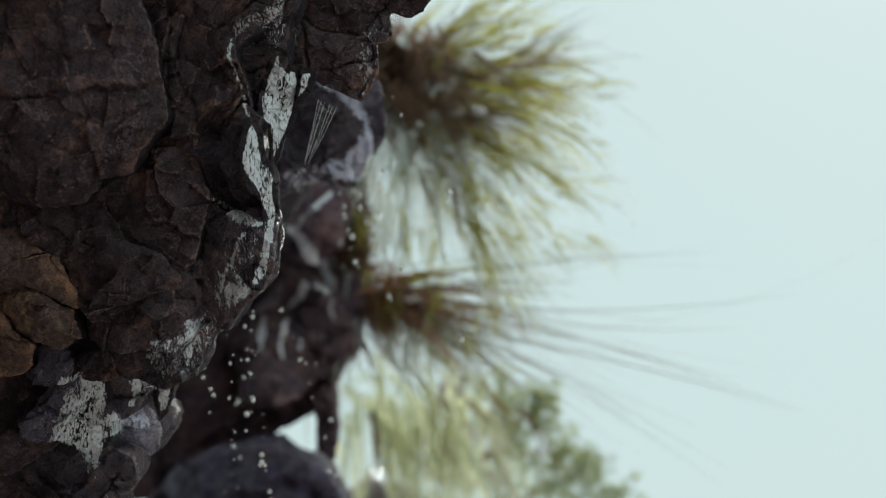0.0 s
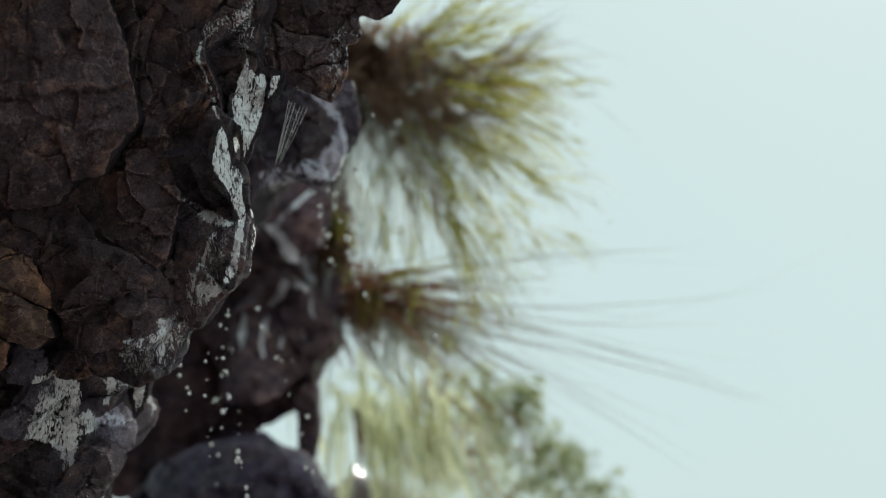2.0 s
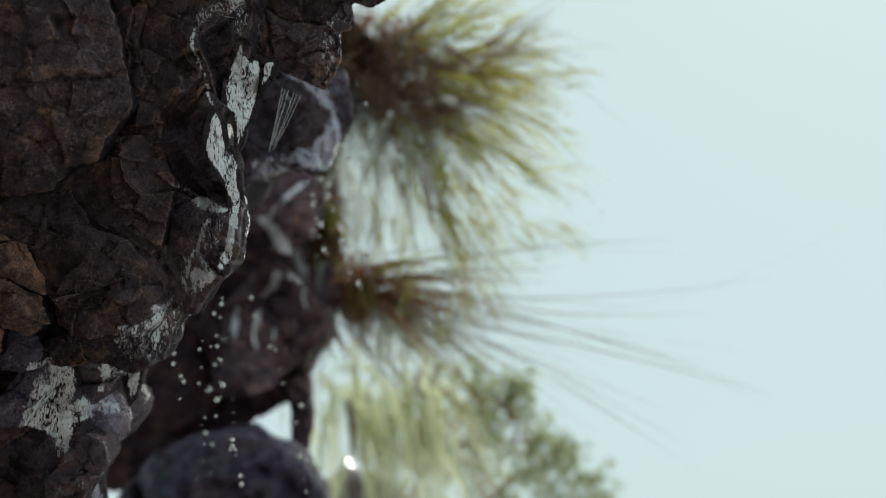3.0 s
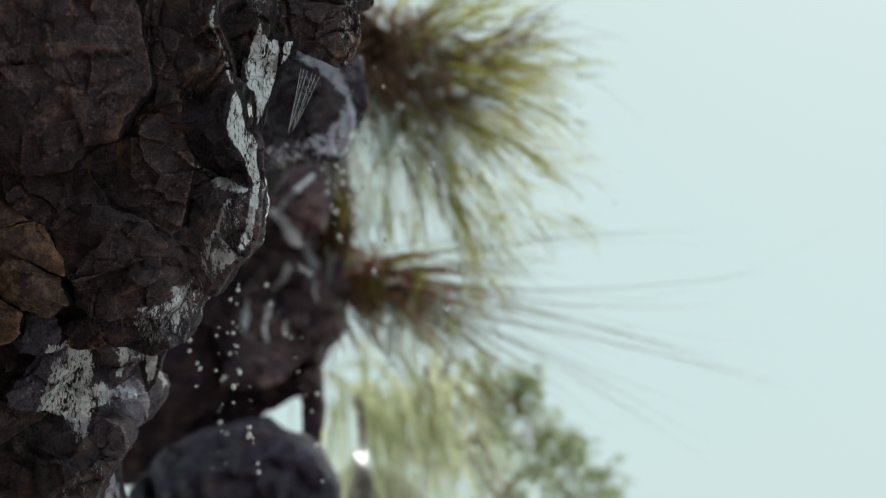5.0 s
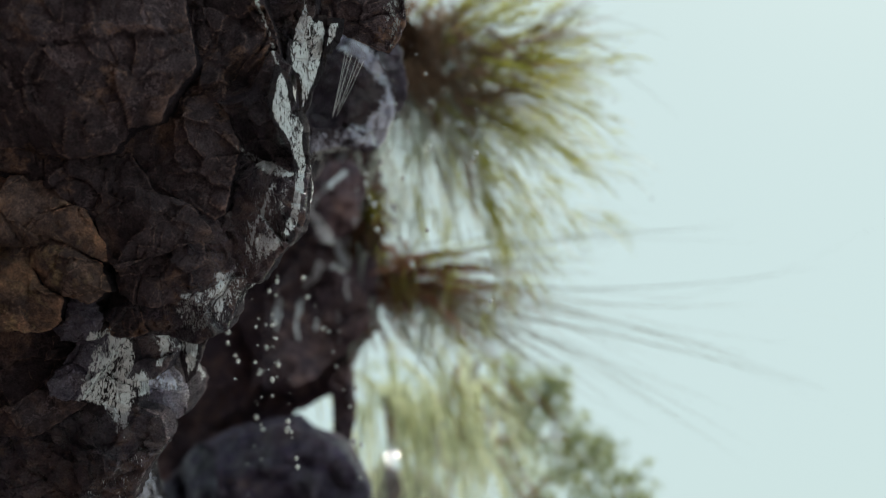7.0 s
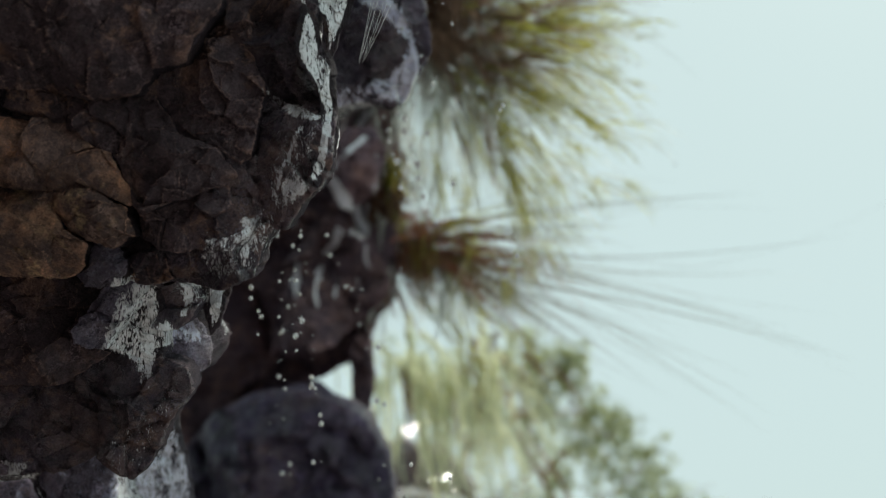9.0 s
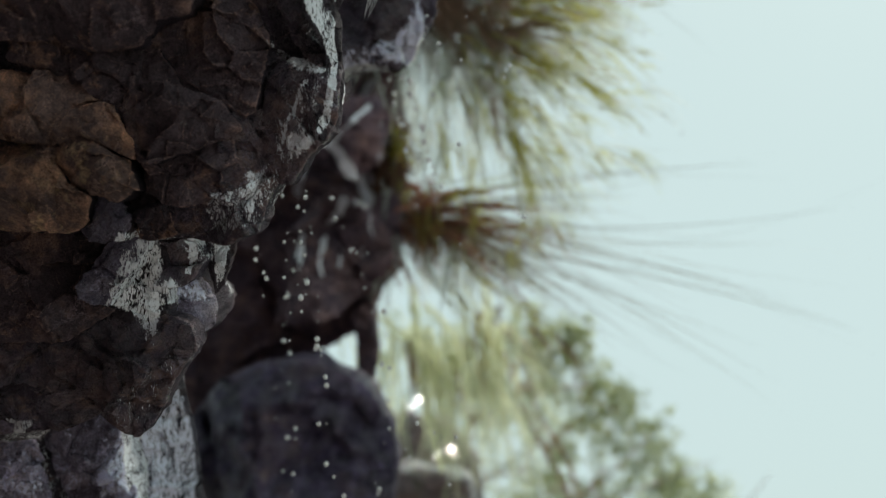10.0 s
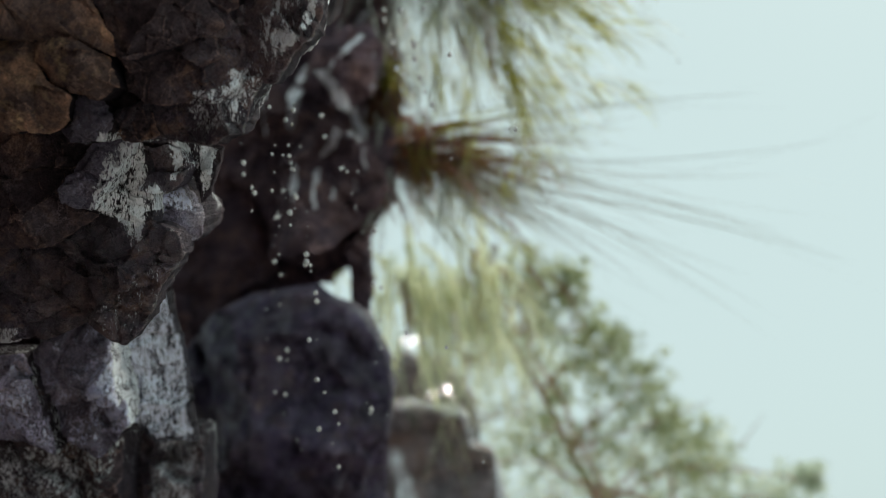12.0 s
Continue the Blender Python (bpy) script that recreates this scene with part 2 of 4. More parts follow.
glare_run([(-0.285, 0.338), (-0.300, 0.305), (-0.310, 0.264), (-0.311, 0.239), (-0.306, 0.220), (-0.297, 0.211), (-0.294, 0.187), (-0.296, 0.154), (-0.291, 0.159), (-0.282, 0.183), (-0.272, 0.215), (-0.261, 0.262), (-0.258, 0.298), (-0.261, 0.315), (-0.271, 0.309), (-0.280, 0.317)], 1.77, 1.04, 0.0050)
glare_run([(-0.255, 0.265), (-0.253, 0.291), (-0.250, 0.309), (-0.234, 0.315), (-0.236, 0.299), (-0.251, 0.268)], 1.80, 1.08, 0.0050)
glare_run([(-0.318, 0.211), (-0.325, 0.181), (-0.328, 0.153), (-0.324, 0.130), (-0.314, 0.110), (-0.305, 0.093), (-0.302, 0.074), (-0.296, 0.053), (-0.297, 0.034), (-0.284, 0.034), (-0.284, 0.075), (-0.286, 0.109), (-0.291, 0.138), (-0.301, 0.143), (-0.305, 0.170), (-0.308, 0.193)], 1.70, 1.04, 0.0050)
glare_run([(-0.297, 0.043), (-0.302, 0.006), (-0.310, -0.027), (-0.313, -0.046), (-0.306, -0.056), (-0.295, -0.042), (-0.289, -0.013), (-0.284, 0.026), (-0.284, 0.044)], 1.71, 1.02, 0.0080)
glare_run([(-0.354, 0.353), (-0.359, 0.321), (-0.343, 0.278), (-0.333, 0.239), (-0.326, 0.213), (-0.320, 0.217), (-0.326, 0.249), (-0.338, 0.287), (-0.347, 0.321), (-0.348, 0.353)], 1.71, 0.98, 0.0080)
glare_run([(-0.415, 0.102), (-0.385, 0.075), (-0.356, 0.046), (-0.327, 0.035), (-0.296, 0.033), (-0.296, 0.047), (-0.317, 0.055), (-0.356, 0.073), (-0.394, 0.092)], 1.71, 0.93, 0.0120)
glare_run([(-0.337, 0.033), (-0.353, -0.003), (-0.368, -0.042), (-0.375, -0.073), (-0.367, -0.074), (-0.347, -0.015), (-0.329, 0.030)], 1.71, 1.07, 0.0080)
glare_run([(-0.369, -0.056), (-0.365, -0.102), (-0.350, -0.100), (-0.323, -0.079), (-0.304, -0.056), (-0.311, -0.042), (-0.338, -0.063), (-0.355, -0.049)], 1.71, 0.93, 0.0120)
glare_run([(-0.634, -0.210), (-0.616, -0.210), (-0.615, -0.273), (-0.614, -0.351), (-0.625, -0.373), (-0.638, -0.409), (-0.645, -0.405), (-0.651, -0.371), (-0.670, -0.357), (-0.697, -0.342), (-0.682, -0.315), (-0.669, -0.273), (-0.651, -0.231)], 1.85, 0.96, 0.0120)
glare_run([(-0.630, -0.212), (-0.616, -0.212), (-0.614, -0.322), (-0.618, -0.363), (-0.639, -0.405), (-0.643, -0.372), (-0.647, -0.301), (-0.637, -0.262)], 1.85, 1.06, 0.0120)
glare_run([(-0.588, -0.232), (-0.561, -0.262), (-0.575, -0.298), (-0.587, -0.295), (-0.581, -0.268)], 1.89, 0.97, 0.0100)
glare_run([(-0.644, -0.321), (-0.624, -0.308), (-0.601, -0.295), (-0.579, -0.325), (-0.569, -0.360), (-0.588, -0.353), (-0.609, -0.347), (-0.621, -0.365), (-0.626, -0.422), (-0.639, -0.378)], 2.00, 1.04, 0.0120)
glare_run([(-0.585, -0.223), (-0.567, -0.223), (-0.562, -0.275), (-0.575, -0.266)], 1.98, 1.00, 0.0080)
glare_run([(-0.555, -0.223), (-0.523, -0.238), (-0.531, -0.275), (-0.540, -0.310), (-0.554, -0.328), (-0.558, -0.298), (-0.556, -0.264)], 1.98, 1.12, 0.0080)
glare_run([(-0.567, -0.223), (-0.555, -0.223), (-0.556, -0.275), (-0.564, -0.275)], 1.98, 0.86, 0.0080)
glare_run([(-0.754, -0.510), (-0.746, -0.569), (-0.733, -0.643), (-0.722, -0.725), (-0.714, -0.807), (-0.699, -0.904), (-0.732, -0.894), (-0.772, -0.893), (-0.804, -0.854), (-0.826, -0.841), (-0.842, -0.809), (-0.855, -0.768), (-0.858, -0.714), (-0.834, -0.682), (-0.811, -0.622), (-0.783, -0.548)], 2.38, 1.02, 0.0120)
glare_run([(-0.428, -0.116), (-0.434, -0.148), (-0.435, -0.188), (-0.428, -0.206), (-0.406, -0.151), (-0.402, -0.112)], 1.73, 0.94, 0.0154)
glare_run([(-0.357, 0.480), (-0.286, 0.456), (-0.221, 0.415), (-0.190, 0.354), (-0.171, 0.268), (-0.178, 0.204), (-0.218, 0.168), (-0.271, 0.175), (-0.335, 0.190), (-0.309, 0.214), (-0.257, 0.237), (-0.226, 0.267), (-0.210, 0.317), (-0.248, 0.364), (-0.292, 0.396), (-0.351, 0.434)], 2.60, 1.12, 0.0231)
glare_run([(-0.410, 0.204), (-0.317, 0.220), (-0.207, 0.261), (-0.214, 0.204), (-0.266, 0.160), (-0.410, 0.139)], 2.60, 0.86, 0.0289)
glare_run([(-0.917, -0.551), (-0.942, -0.592), (-1.008, -0.673), (-0.988, -0.663), (-0.856, -0.561), (-0.852, -0.547)], 2.02, 0.97, 0.0113)
glare_run([(-1.054, -0.705), (-1.073, -0.798), (-0.958, -0.836), (-0.961, -0.719)], 2.21, 0.86, 0.0245)
glare_run([(-0.952, -0.783), (-0.943, -0.864), (-0.957, -0.958), (-0.930, -1.019), (-0.924, -1.033), (-0.950, -0.968), (-0.935, -0.872), (-0.946, -0.792)], 2.23, 1.00, 0.0125)
glare_run([(-0.699, 0.173), (-0.768, 0.145), (-0.839, 0.031), (-0.857, -0.090), (-0.855, -0.216), (-0.838, -0.223), (-0.808, -0.090), (-0.786, 0.001), (-0.726, 0.077)], 4.50, 1.29, 0.0300)
glare_run([(-0.520, 0.431), (-0.580, 0.304), (-0.551, 0.295), (-0.481, 0.431)], 4.50, 1.26, 0.0300)
glare_run([(-0.484, 0.253), (-0.540, 0.196), (-0.648, 0.088), (-0.631, 0.073), (-0.525, 0.177), (-0.463, 0.237)], 4.50, 1.26, 0.0300)
glare_run([(-0.691, 0.101), (-0.596, -0.024), (-0.538, -0.171), (-0.495, -0.166), (-0.547, -0.029), (-0.628, 0.096)], 4.50, 1.29, 0.0300)
glare_run([(-0.492, -0.021), (-0.517, -0.181), (-0.494, -0.186), (-0.486, -0.028)], 4.50, 1.34, 0.0300)
glare_run([(-0.599, -0.122), (-0.689, -0.249), (-0.664, -0.269), (-0.574, -0.152)], 4.50, 1.26, 0.0300)
glare_run([(-0.419, 0.224), (-0.424, 0.081), (-0.451, 0.007), (-0.451, -0.013), (-0.422, 0.076), (-0.421, 0.238)], 4.50, 1.24, 0.0300)
glare_run([(-0.507, -0.190), (-0.495, -0.317), (-0.477, -0.312), (-0.494, -0.188)], 4.50, 1.24, 0.0300)
glare_run([(-0.968, 0.057), (-0.956, -0.161), (-0.932, -0.161), (-0.942, 0.056)], 4.50, 1.19, 0.0300)
glare_run([(-0.615, -0.348), (-0.623, -0.428), (-0.609, -0.429), (-0.602, -0.350)], 4.50, 1.24, 0.0300)
glare_run([(-0.694, -0.307), (-0.705, -0.398), (-0.699, -0.473), (-0.686, -0.468), (-0.676, -0.316)], 4.50, 1.24, 0.0300)
glare_run([(-0.543, -0.360), (-0.533, -0.477), (-0.520, -0.476), (-0.529, -0.360)], 4.50, 1.19, 0.0300)
glare_run([(-0.789, -0.281), (-0.805, -0.375), (-0.795, -0.443), (-0.778, -0.420), (-0.770, -0.305)], 4.50, 1.19, 0.0300)
glare_run([(-0.541, -2.088), (-0.536, -2.482), (-0.555, -2.849), (-0.339, -2.849), (-0.342, -2.412), (-0.463, -2.084)], 6.35, 1.05, 0.0495)
glare_run([(-0.087, -1.864), (-0.045, -2.084), (0.026, -2.095), (-0.035, -1.819)], 6.35, 1.05, 0.0495)
glare_run([(0.091, -2.116), (0.143, -2.404), (0.237, -2.686), (0.147, -2.095)], 6.35, 1.05, 0.0495)
glare_run([(-0.506, -1.805), (-0.079, -1.863), (-0.042, -1.804), (-0.502, -1.765)], 6.35, 1.05, 0.0495)
glare_run([(-0.140, 0.396), (-0.137, 0.380), (-0.126, 0.356), (-0.136, 0.325), (-0.155, 0.291), (-0.148, 0.288), (-0.131, 0.323), (-0.119, 0.354), (-0.131, 0.380), (-0.135, 0.398)], 1.90, 0.97, 0.0106)
glare_run([(-0.146, 0.408), (-0.132, 0.393), (-0.107, 0.406), (-0.101, 0.417), (-0.128, 0.400), (-0.139, 0.413)], 1.90, 0.97, 0.0106)
glare_run([(-0.337, 0.352), (-0.315, 0.367), (-0.292, 0.388), (-0.270, 0.411), (-0.267, 0.407), (-0.291, 0.384), (-0.315, 0.366), (-0.338, 0.350)], 1.70, 0.97, 0.0095)
glare_run([(-0.500, -0.147), (-0.451, -0.138), (-0.382, -0.102), (-0.367, -0.122), (-0.427, -0.218), (-0.500, -0.217)], 1.72, 0.70, 0.0287)
glare_run([(-0.386, 0.020), (-0.298, 0.039), (-0.308, -0.056), (-0.368, -0.123), (-0.393, -0.094)], 1.72, 0.60, 0.0287)
glare_run([(-0.361, 0.368), (-0.262, 0.431), (-0.270, 0.382), (-0.282, 0.324), (-0.313, 0.368), (-0.347, 0.340)], 1.72, 0.72, 0.0191)
glare_run([(-0.155, 0.430), (-0.090, 0.430), (-0.112, 0.344), (-0.153, 0.288), (-0.175, 0.310)], 1.93, 0.72, 0.0214)
glare_run([(-0.726, -0.522), (-0.579, -0.400), (-0.584, -0.470), (-0.678, -0.590)], 1.86, 0.48, 0.0259)
glare_run([(-1.107, -0.617), (-0.975, -0.630), (-0.817, -0.583), (-0.813, -0.835), (-0.921, -0.917), (-1.084, -0.821)], 2.20, 0.68, 0.0367)
glare_run([(-0.801, -0.878), (-0.693, -0.893), (-0.716, -1.096), (-0.837, -1.076)], 2.48, 0.80, 0.0414)
glare_run([(-1.143, -0.874), (-0.827, -0.857), (-0.863, -1.042), (-1.146, -1.008)], 2.25, 0.74, 0.0376)


def glare_cover(p):
    """How much painted glare lies at each point, from the runs that pass over it."""
    cover = np.zeros(len(p))
    reach = p[:, 1].mean()
    stray = (0.006 if reach > 4 else 0.0022) * reach * np.stack([lumps(p, 34 / reach, 61, 3, 0.6), lumps(p, 34 / reach, 62, 3, 0.6)], 1)
    for outline, depth, dense, border in RUNS:
        near_it = np.abs(p[:, 1] - depth) < 0.14 * depth
        q = p[:, [0, 2]] + stray
        near_it &= (q > outline.min(0) - 0.05).all(1) & (q < outline.max(0) + 0.05).all(1)
        if not near_it.any():
            continue
        v = q[near_it]
        a, b = outline, np.roll(outline, -1, 0)
        f = np.clip(((v[:, None] - a) * (b - a)).sum(2) / np.maximum(((b - a) ** 2).sum(1), 1e-9), 0, 1)
        gap = np.linalg.norm(v[:, None] - (a + f[..., None] * (b - a)), axis=2).min(1)
        cross = (a[:, 1] > v[:, 1:]) != (b[:, 1] > v[:, 1:])
        at = a[:, 0] + (v[:, 1:] - a[:, 1]) / np.where(b[:, 1] == a[:, 1], 1e-9, b[:, 1] - a[:, 1]) * (b[:, 0] - a[:, 0])
        inside = (cross & (v[:, :1] < at)).sum(1) % 2 == 1
        got = dense * np.clip(0.5 + np.where(inside, gap, -gap) / border, 0, 1)
        cover[near_it] = np.maximum(cover[near_it], got)
    return cover


def part(name, data, material, parent=None, label=""):
    """Links vertices and faces, a bmesh or a mesh as one object under a thing or part."""
    if isinstance(data, tuple):
        me = bpy.data.meshes.new(name)
        me.from_pydata([tuple(v) for v in data[0]], [], data[1])
        me.shade_smooth()
        if len(data) > 2:
            # a block's broken wet sides get a darker colour, put in against the skylight
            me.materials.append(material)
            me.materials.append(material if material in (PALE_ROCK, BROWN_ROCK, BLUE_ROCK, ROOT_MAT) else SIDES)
            me.attributes.new("glare", "FLOAT", "POINT").data.foreach_set("value", glare_cover(np.array(data[0])).astype(np.float32))
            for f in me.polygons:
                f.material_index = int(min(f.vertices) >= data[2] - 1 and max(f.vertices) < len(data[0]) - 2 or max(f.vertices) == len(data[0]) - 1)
    elif isinstance(data, bmesh.types.BMesh):
        me = bpy.data.meshes.new(name)
        data.to_mesh(me)
        data.free()
    else:
        me = data
    if not me.materials:
        me.materials.append(material)
    ob = new(name, me)
    ob.parent = parent
    return tagged(ob, label)


def thing(name, label, category, kind="", group="", at=None):
    ob = new(name)
    ob.empty_display_size = 0.1
    ob.matrix_world = BEDS if at is None else at
    return tagged(ob, label, category, group, kind)


def closed_line(pts, n, rough, seed):
    """A closed outline walked at even steps, its sides broken by small jags."""
    a = np.array(pts, float)
    b = np.roll(a, -1, 0)
    seg = np.linalg.norm(b - a, axis=1)
    at = np.concatenate([[0], np.cumsum(seg)])
    s = np.linspace(0, at[-1], n, endpoint=False)
    k = np.clip(np.searchsorted(at, s, "right") - 1, 0, len(a) - 1)
    f = ((s - at[k]) / seg[k])[:, None]
    p = a[k] * (1 - f) + b[k] * f
    for _ in range(max(1, n // 90)):
        p = 0.25 * np.roll(p, 1, 0) + 0.5 * p + 0.25 * np.roll(p, -1, 0)
    z = np.zeros((n, 1))
    q = np.concatenate([p, z], 1)
    return p + 1.25 * rough * np.stack([lumps(q, 30, seed, 5, 0.7), lumps(q, 30, seed + 9, 5, 0.7)], 1)


def rock(outline, near, thick=0.25, dome=0.02, rough=0.006, cells=10, steep=0.25, gap=0.006, tilt=(0, 0), seed=1, n=200, rings=46, grow=0.0):
    """A broken block: a jagged outline, a faceted and pitted front, rounded edges, sides that run back."""
    o = closed_line(outline, n, rough, seed)
    c = o.mean(0)
    o = c + (o - c) * (1 + grow / np.abs(o - c).mean())
    span = np.abs(o - c).mean()
    r = np.linspace(0, 1, rings + 1)[1:] ** 0.8
    rows = []
    for v in r:
        xy = c + (o - c) * v
        y = near + tilt[0] * (xy[:, 0] - c[0]) + tilt[1] * (xy[:, 1] - c[1]) - dome * (1 - v ** 3) + 0.014 * span * np.clip((v - 0.97) / 0.03, 0, 1) ** 2
        rows.append(np.stack([xy[:, 0], y, xy[:, 1]], 1))
    front = len(rows)
    fine = 0.03 if near < 3 else 0.09
    side = min(0.16, 0.30 * fine / span)
    for v in (0.03, 0.07, 0.12, 0.18, 0.26, 0.37, 0.52, 0.74, 1.0):
        q = np.concatenate([o, np.full((n, 1), near + thick * v)], 1)
        xy = c + (o - c) * (1 - 0.5 * (1 - math.cos(v * 1.5)) + 0.10 * v ** 0.5 * lumps(q, 0.9 / span, seed + 21, 4, 0.6) + side * v ** 0.3 * lumps(q, 1 / fine, seed + 33, 4, 0.7))[:, None]
        rows.append(np.stack([xy[:, 0], rows[front - 1][:, 1] + thick * v, xy[:, 1]], 1))
    p = np.concatenate(rows)
    area = np.ptp(o[:, 0]) * np.ptp(o[:, 1])
    grain_size = 0.035 if near < 3 else 0.11
    small = int(min(300, max(24, area / (0.45 * grain_size) ** 2)))
    h = facets(p, cells, seed, steep * 1.6, gap) + facets(p, min(400, max(6, int(area / grain_size ** 2))), seed + 40, 0.27, 0.35 * gap)
    h += facets(p, small, seed + 80, 0.20, 0.2 * gap) + 0.045 * grain_size * lumps(p, 2 / grain_size, seed + 3, 4, 0.65)
    h += 0.11 * grain_size * (0.4 - np.abs(lumps(p, 0.5 / grain_size, seed + 5, 5, 0.62)) * 1.6)
    fade = np.repeat([1.0] * front + [0.9, 0.8, 0.7, 0.6, 0.5, 0.4, 0.3, 0.2, 0.1], n)
    p[:, 1] -= h * fade
    mid = np.array([[c[0], p[:n, 1].mean(), c[1]], [c[0], near + thick + 0.1 * span, c[1]]])
    p = np.concatenate([p, mid])
    faces, total = [], len(rows)
    for i in range(n):
        j = (i + 1) % n
        faces.append((len(p) - 2, j, i))
        for k in range(total - 1):
            faces.append((k * n + i, k * n + j, (k + 1) * n + j, (k + 1) * n + i))
        faces.append((len(p) - 1, (total - 1) * n + i, (total - 1) * n + j))
    return p, faces, front * n


def tube(points, radii, sides=7):
    """A tapered tube through points."""
    p = [Vector(q) for q in points]
    verts, faces = [], []
    for i, q in enumerate(p):
        d = (p[min(i + 1, len(p) - 1)] - p[max(i - 1, 0)]).normalized()
        u = d.cross(Vector((0.3, 0.9, 0.2))).normalized()
        v = d.cross(u)
        for k in range(sides):
            a = 2 * math.pi * k / sides
            verts.append(q + radii[i] * (math.cos(a) * u + math.sin(a) * v))
    for i in range(len(p) - 1):
        for k in range(sides):
            kk = (k + 1) % sides
            faces.append((i * sides + k, i * sides + kk, (i + 1) * sides + kk, (i + 1) * sides + k))
    faces.append(tuple(reversed(range(sides))))
    faces.append(tuple(range((len(p) - 1) * sides, len(p) * sides)))
    return verts, faces


def merged(pieces):
    verts, faces = [], []
    for v, f in pieces:
        o = len(verts)
        verts.extend(v)
        faces.extend(tuple(i + o for i in q) for q in f)
    return verts, faces


def blades(locks, per, base, spread, fan, length, droop, width, seed, steps=7, aim_depth=0.35, loose=1.0, start=(0.0, 0.0)):
    """Grass blades in locks from one root: fan gives the range of rise angles, each blade bends under its weight."""
    rng = random.Random(seed)
    verts, faces = [], []
    for _ in range(locks):
        lock_a, lock_y = rng.uniform(*fan), rng.gauss(0, aim_depth)
        lock_p = Vector(base) + Vector((rng.gauss(0, spread[0]), rng.gauss(0, spread[1]), rng.gauss(0, spread[2])))
        out = rng.uniform(*start)
        lock_p += out * Vector((math.cos(radians(lock_a)), lock_y, math.sin(radians(lock_a)) - 0.5 * out))
        lock_run, lock_bend = rng.uniform(*length), rng.uniform(*droop)
        for _ in range(per):
            a = radians(lock_a + rng.gauss(0, 7 * loose))
            d = Vector((math.cos(a), lock_y + rng.gauss(0, 0.10 * loose), math.sin(a))).normalized()
            p = lock_p + Vector([rng.gauss(0, 0.016 * loose) for _ in range(3)])
            run = lock_run * rng.uniform(0.6, 1.08)
            bend = lock_bend * rng.uniform(0.75, 1.25) / steps
            w = rng.uniform(*width)
            turn = Vector((rng.gauss(0, 1), rng.gauss(0, 1), rng.gauss(0, 1)))
            kink = Vector((rng.gauss(0, 0.04), rng.gauss(0, 0.04), rng.gauss(0, 0.04)))
            o = len(verts)
            for s in range(steps + 1):
                side = d.cross(turn).normalized() * w * (1 - (s / steps) ** 1.6) * 0.5
                if s < steps:
                    verts += [p - side, p + side]
                else:
                    verts.append(p.copy())
                p = p + d * (run / steps)
                d = (d + DOWN * bend + kink).normalized()
            for s in range(steps - 1):
                faces.append((o + 2 * s, o + 2 * s + 1, o + 2 * s + 3, o + 2 * s + 2))
            s = steps - 1
            faces.append((o + 2 * s, o + 2 * s + 1, o + 2 * s + 2))
    return verts, faces


def leaves(clumps, per, size, seed):
    """Small pointed leaves in loose sprays; clumps are (centre, radius)."""
    rng = random.Random(seed)
    verts, faces = [], []
    for centre, radius in clumps:
        sprays = [Vector(centre) + Vector([rng.gauss(0, 0.52) * radius for _ in range(3)]) for _ in range(max(3, int(per / 14)))]
        for q in sprays:
            out = (q - Vector(centre)).normalized()
            for _ in range(14):
                p = q + Vector([rng.gauss(0, 0.13) * radius for _ in range(3)])
                d = (out * 0.5 + Vector([rng.gauss(0, 0.7) for _ in range(3)]) + DOWN * 0.15).normalized()
                s = d.cross(Vector([rng.gauss(0, 1) for _ in range(3)])).normalized()
                k = rng.uniform(*size)
                o = len(verts)
                verts += [p, p + d * k * 0.5 + s * k * 0.22, p + d * k, p + d * k * 0.5 - s * k * 0.22]
                faces.append((o, o + 1, o + 2, o + 3))
    return verts, faces


# ---- ground, out of view and made pale to bounce light on the rock ----
def sheet(name, rows, material, label, category, scale, height):
    n, m = len(rows), len(rows[0])
    p = np.array([q for r in rows for q in r], float)
    p[:, 2] += height * lumps(p, scale, 5, 5)
    faces = [(i * m + j, i * m + j + 1, (i + 1) * m + j + 1, (i + 1) * m + j) for i in range(n - 1) for j in range(m - 1)]
    return tagged(part(name, (p, faces), material), label, category, "", "structure")


def soil_material():
    m, n, l, p = shader("pale bounce ground")
    a = grain(n, l, 1.5, 8)
    l.new(blend(n, l, ramp(n, l, a, 0.4, 0.6), (0.35, 0.325, 0.315, 1), (0.255, 0.235, 0.228, 1)), p.inputs["Base Color"])
    p.inputs["Roughness"].default_value = 0.9
    l.new(bump(n, l, grain(n, l, 12, 8), 0.8, 0.05), p.inputs["Normal"])
    return m


SOIL = soil_material()
steps = [-2000, -300, -80, -30] + [x * 1.0 for x in range(-14, 26)] + [40, 90, 300, 2000]


def rise(y):
    """The ground climbs gently beyond the cliff's foot."""
    f = min(1, max(0, (y - 4) / 4.5))
    return 0.85 * f * f * (3 - 2 * f)


sheet("ground", [[(x, y, rise(y)) for x in steps] for y in steps], SOIL, "unseen ground, pale to bounce light onto the rock face", "ground", 0.4, 0.12)

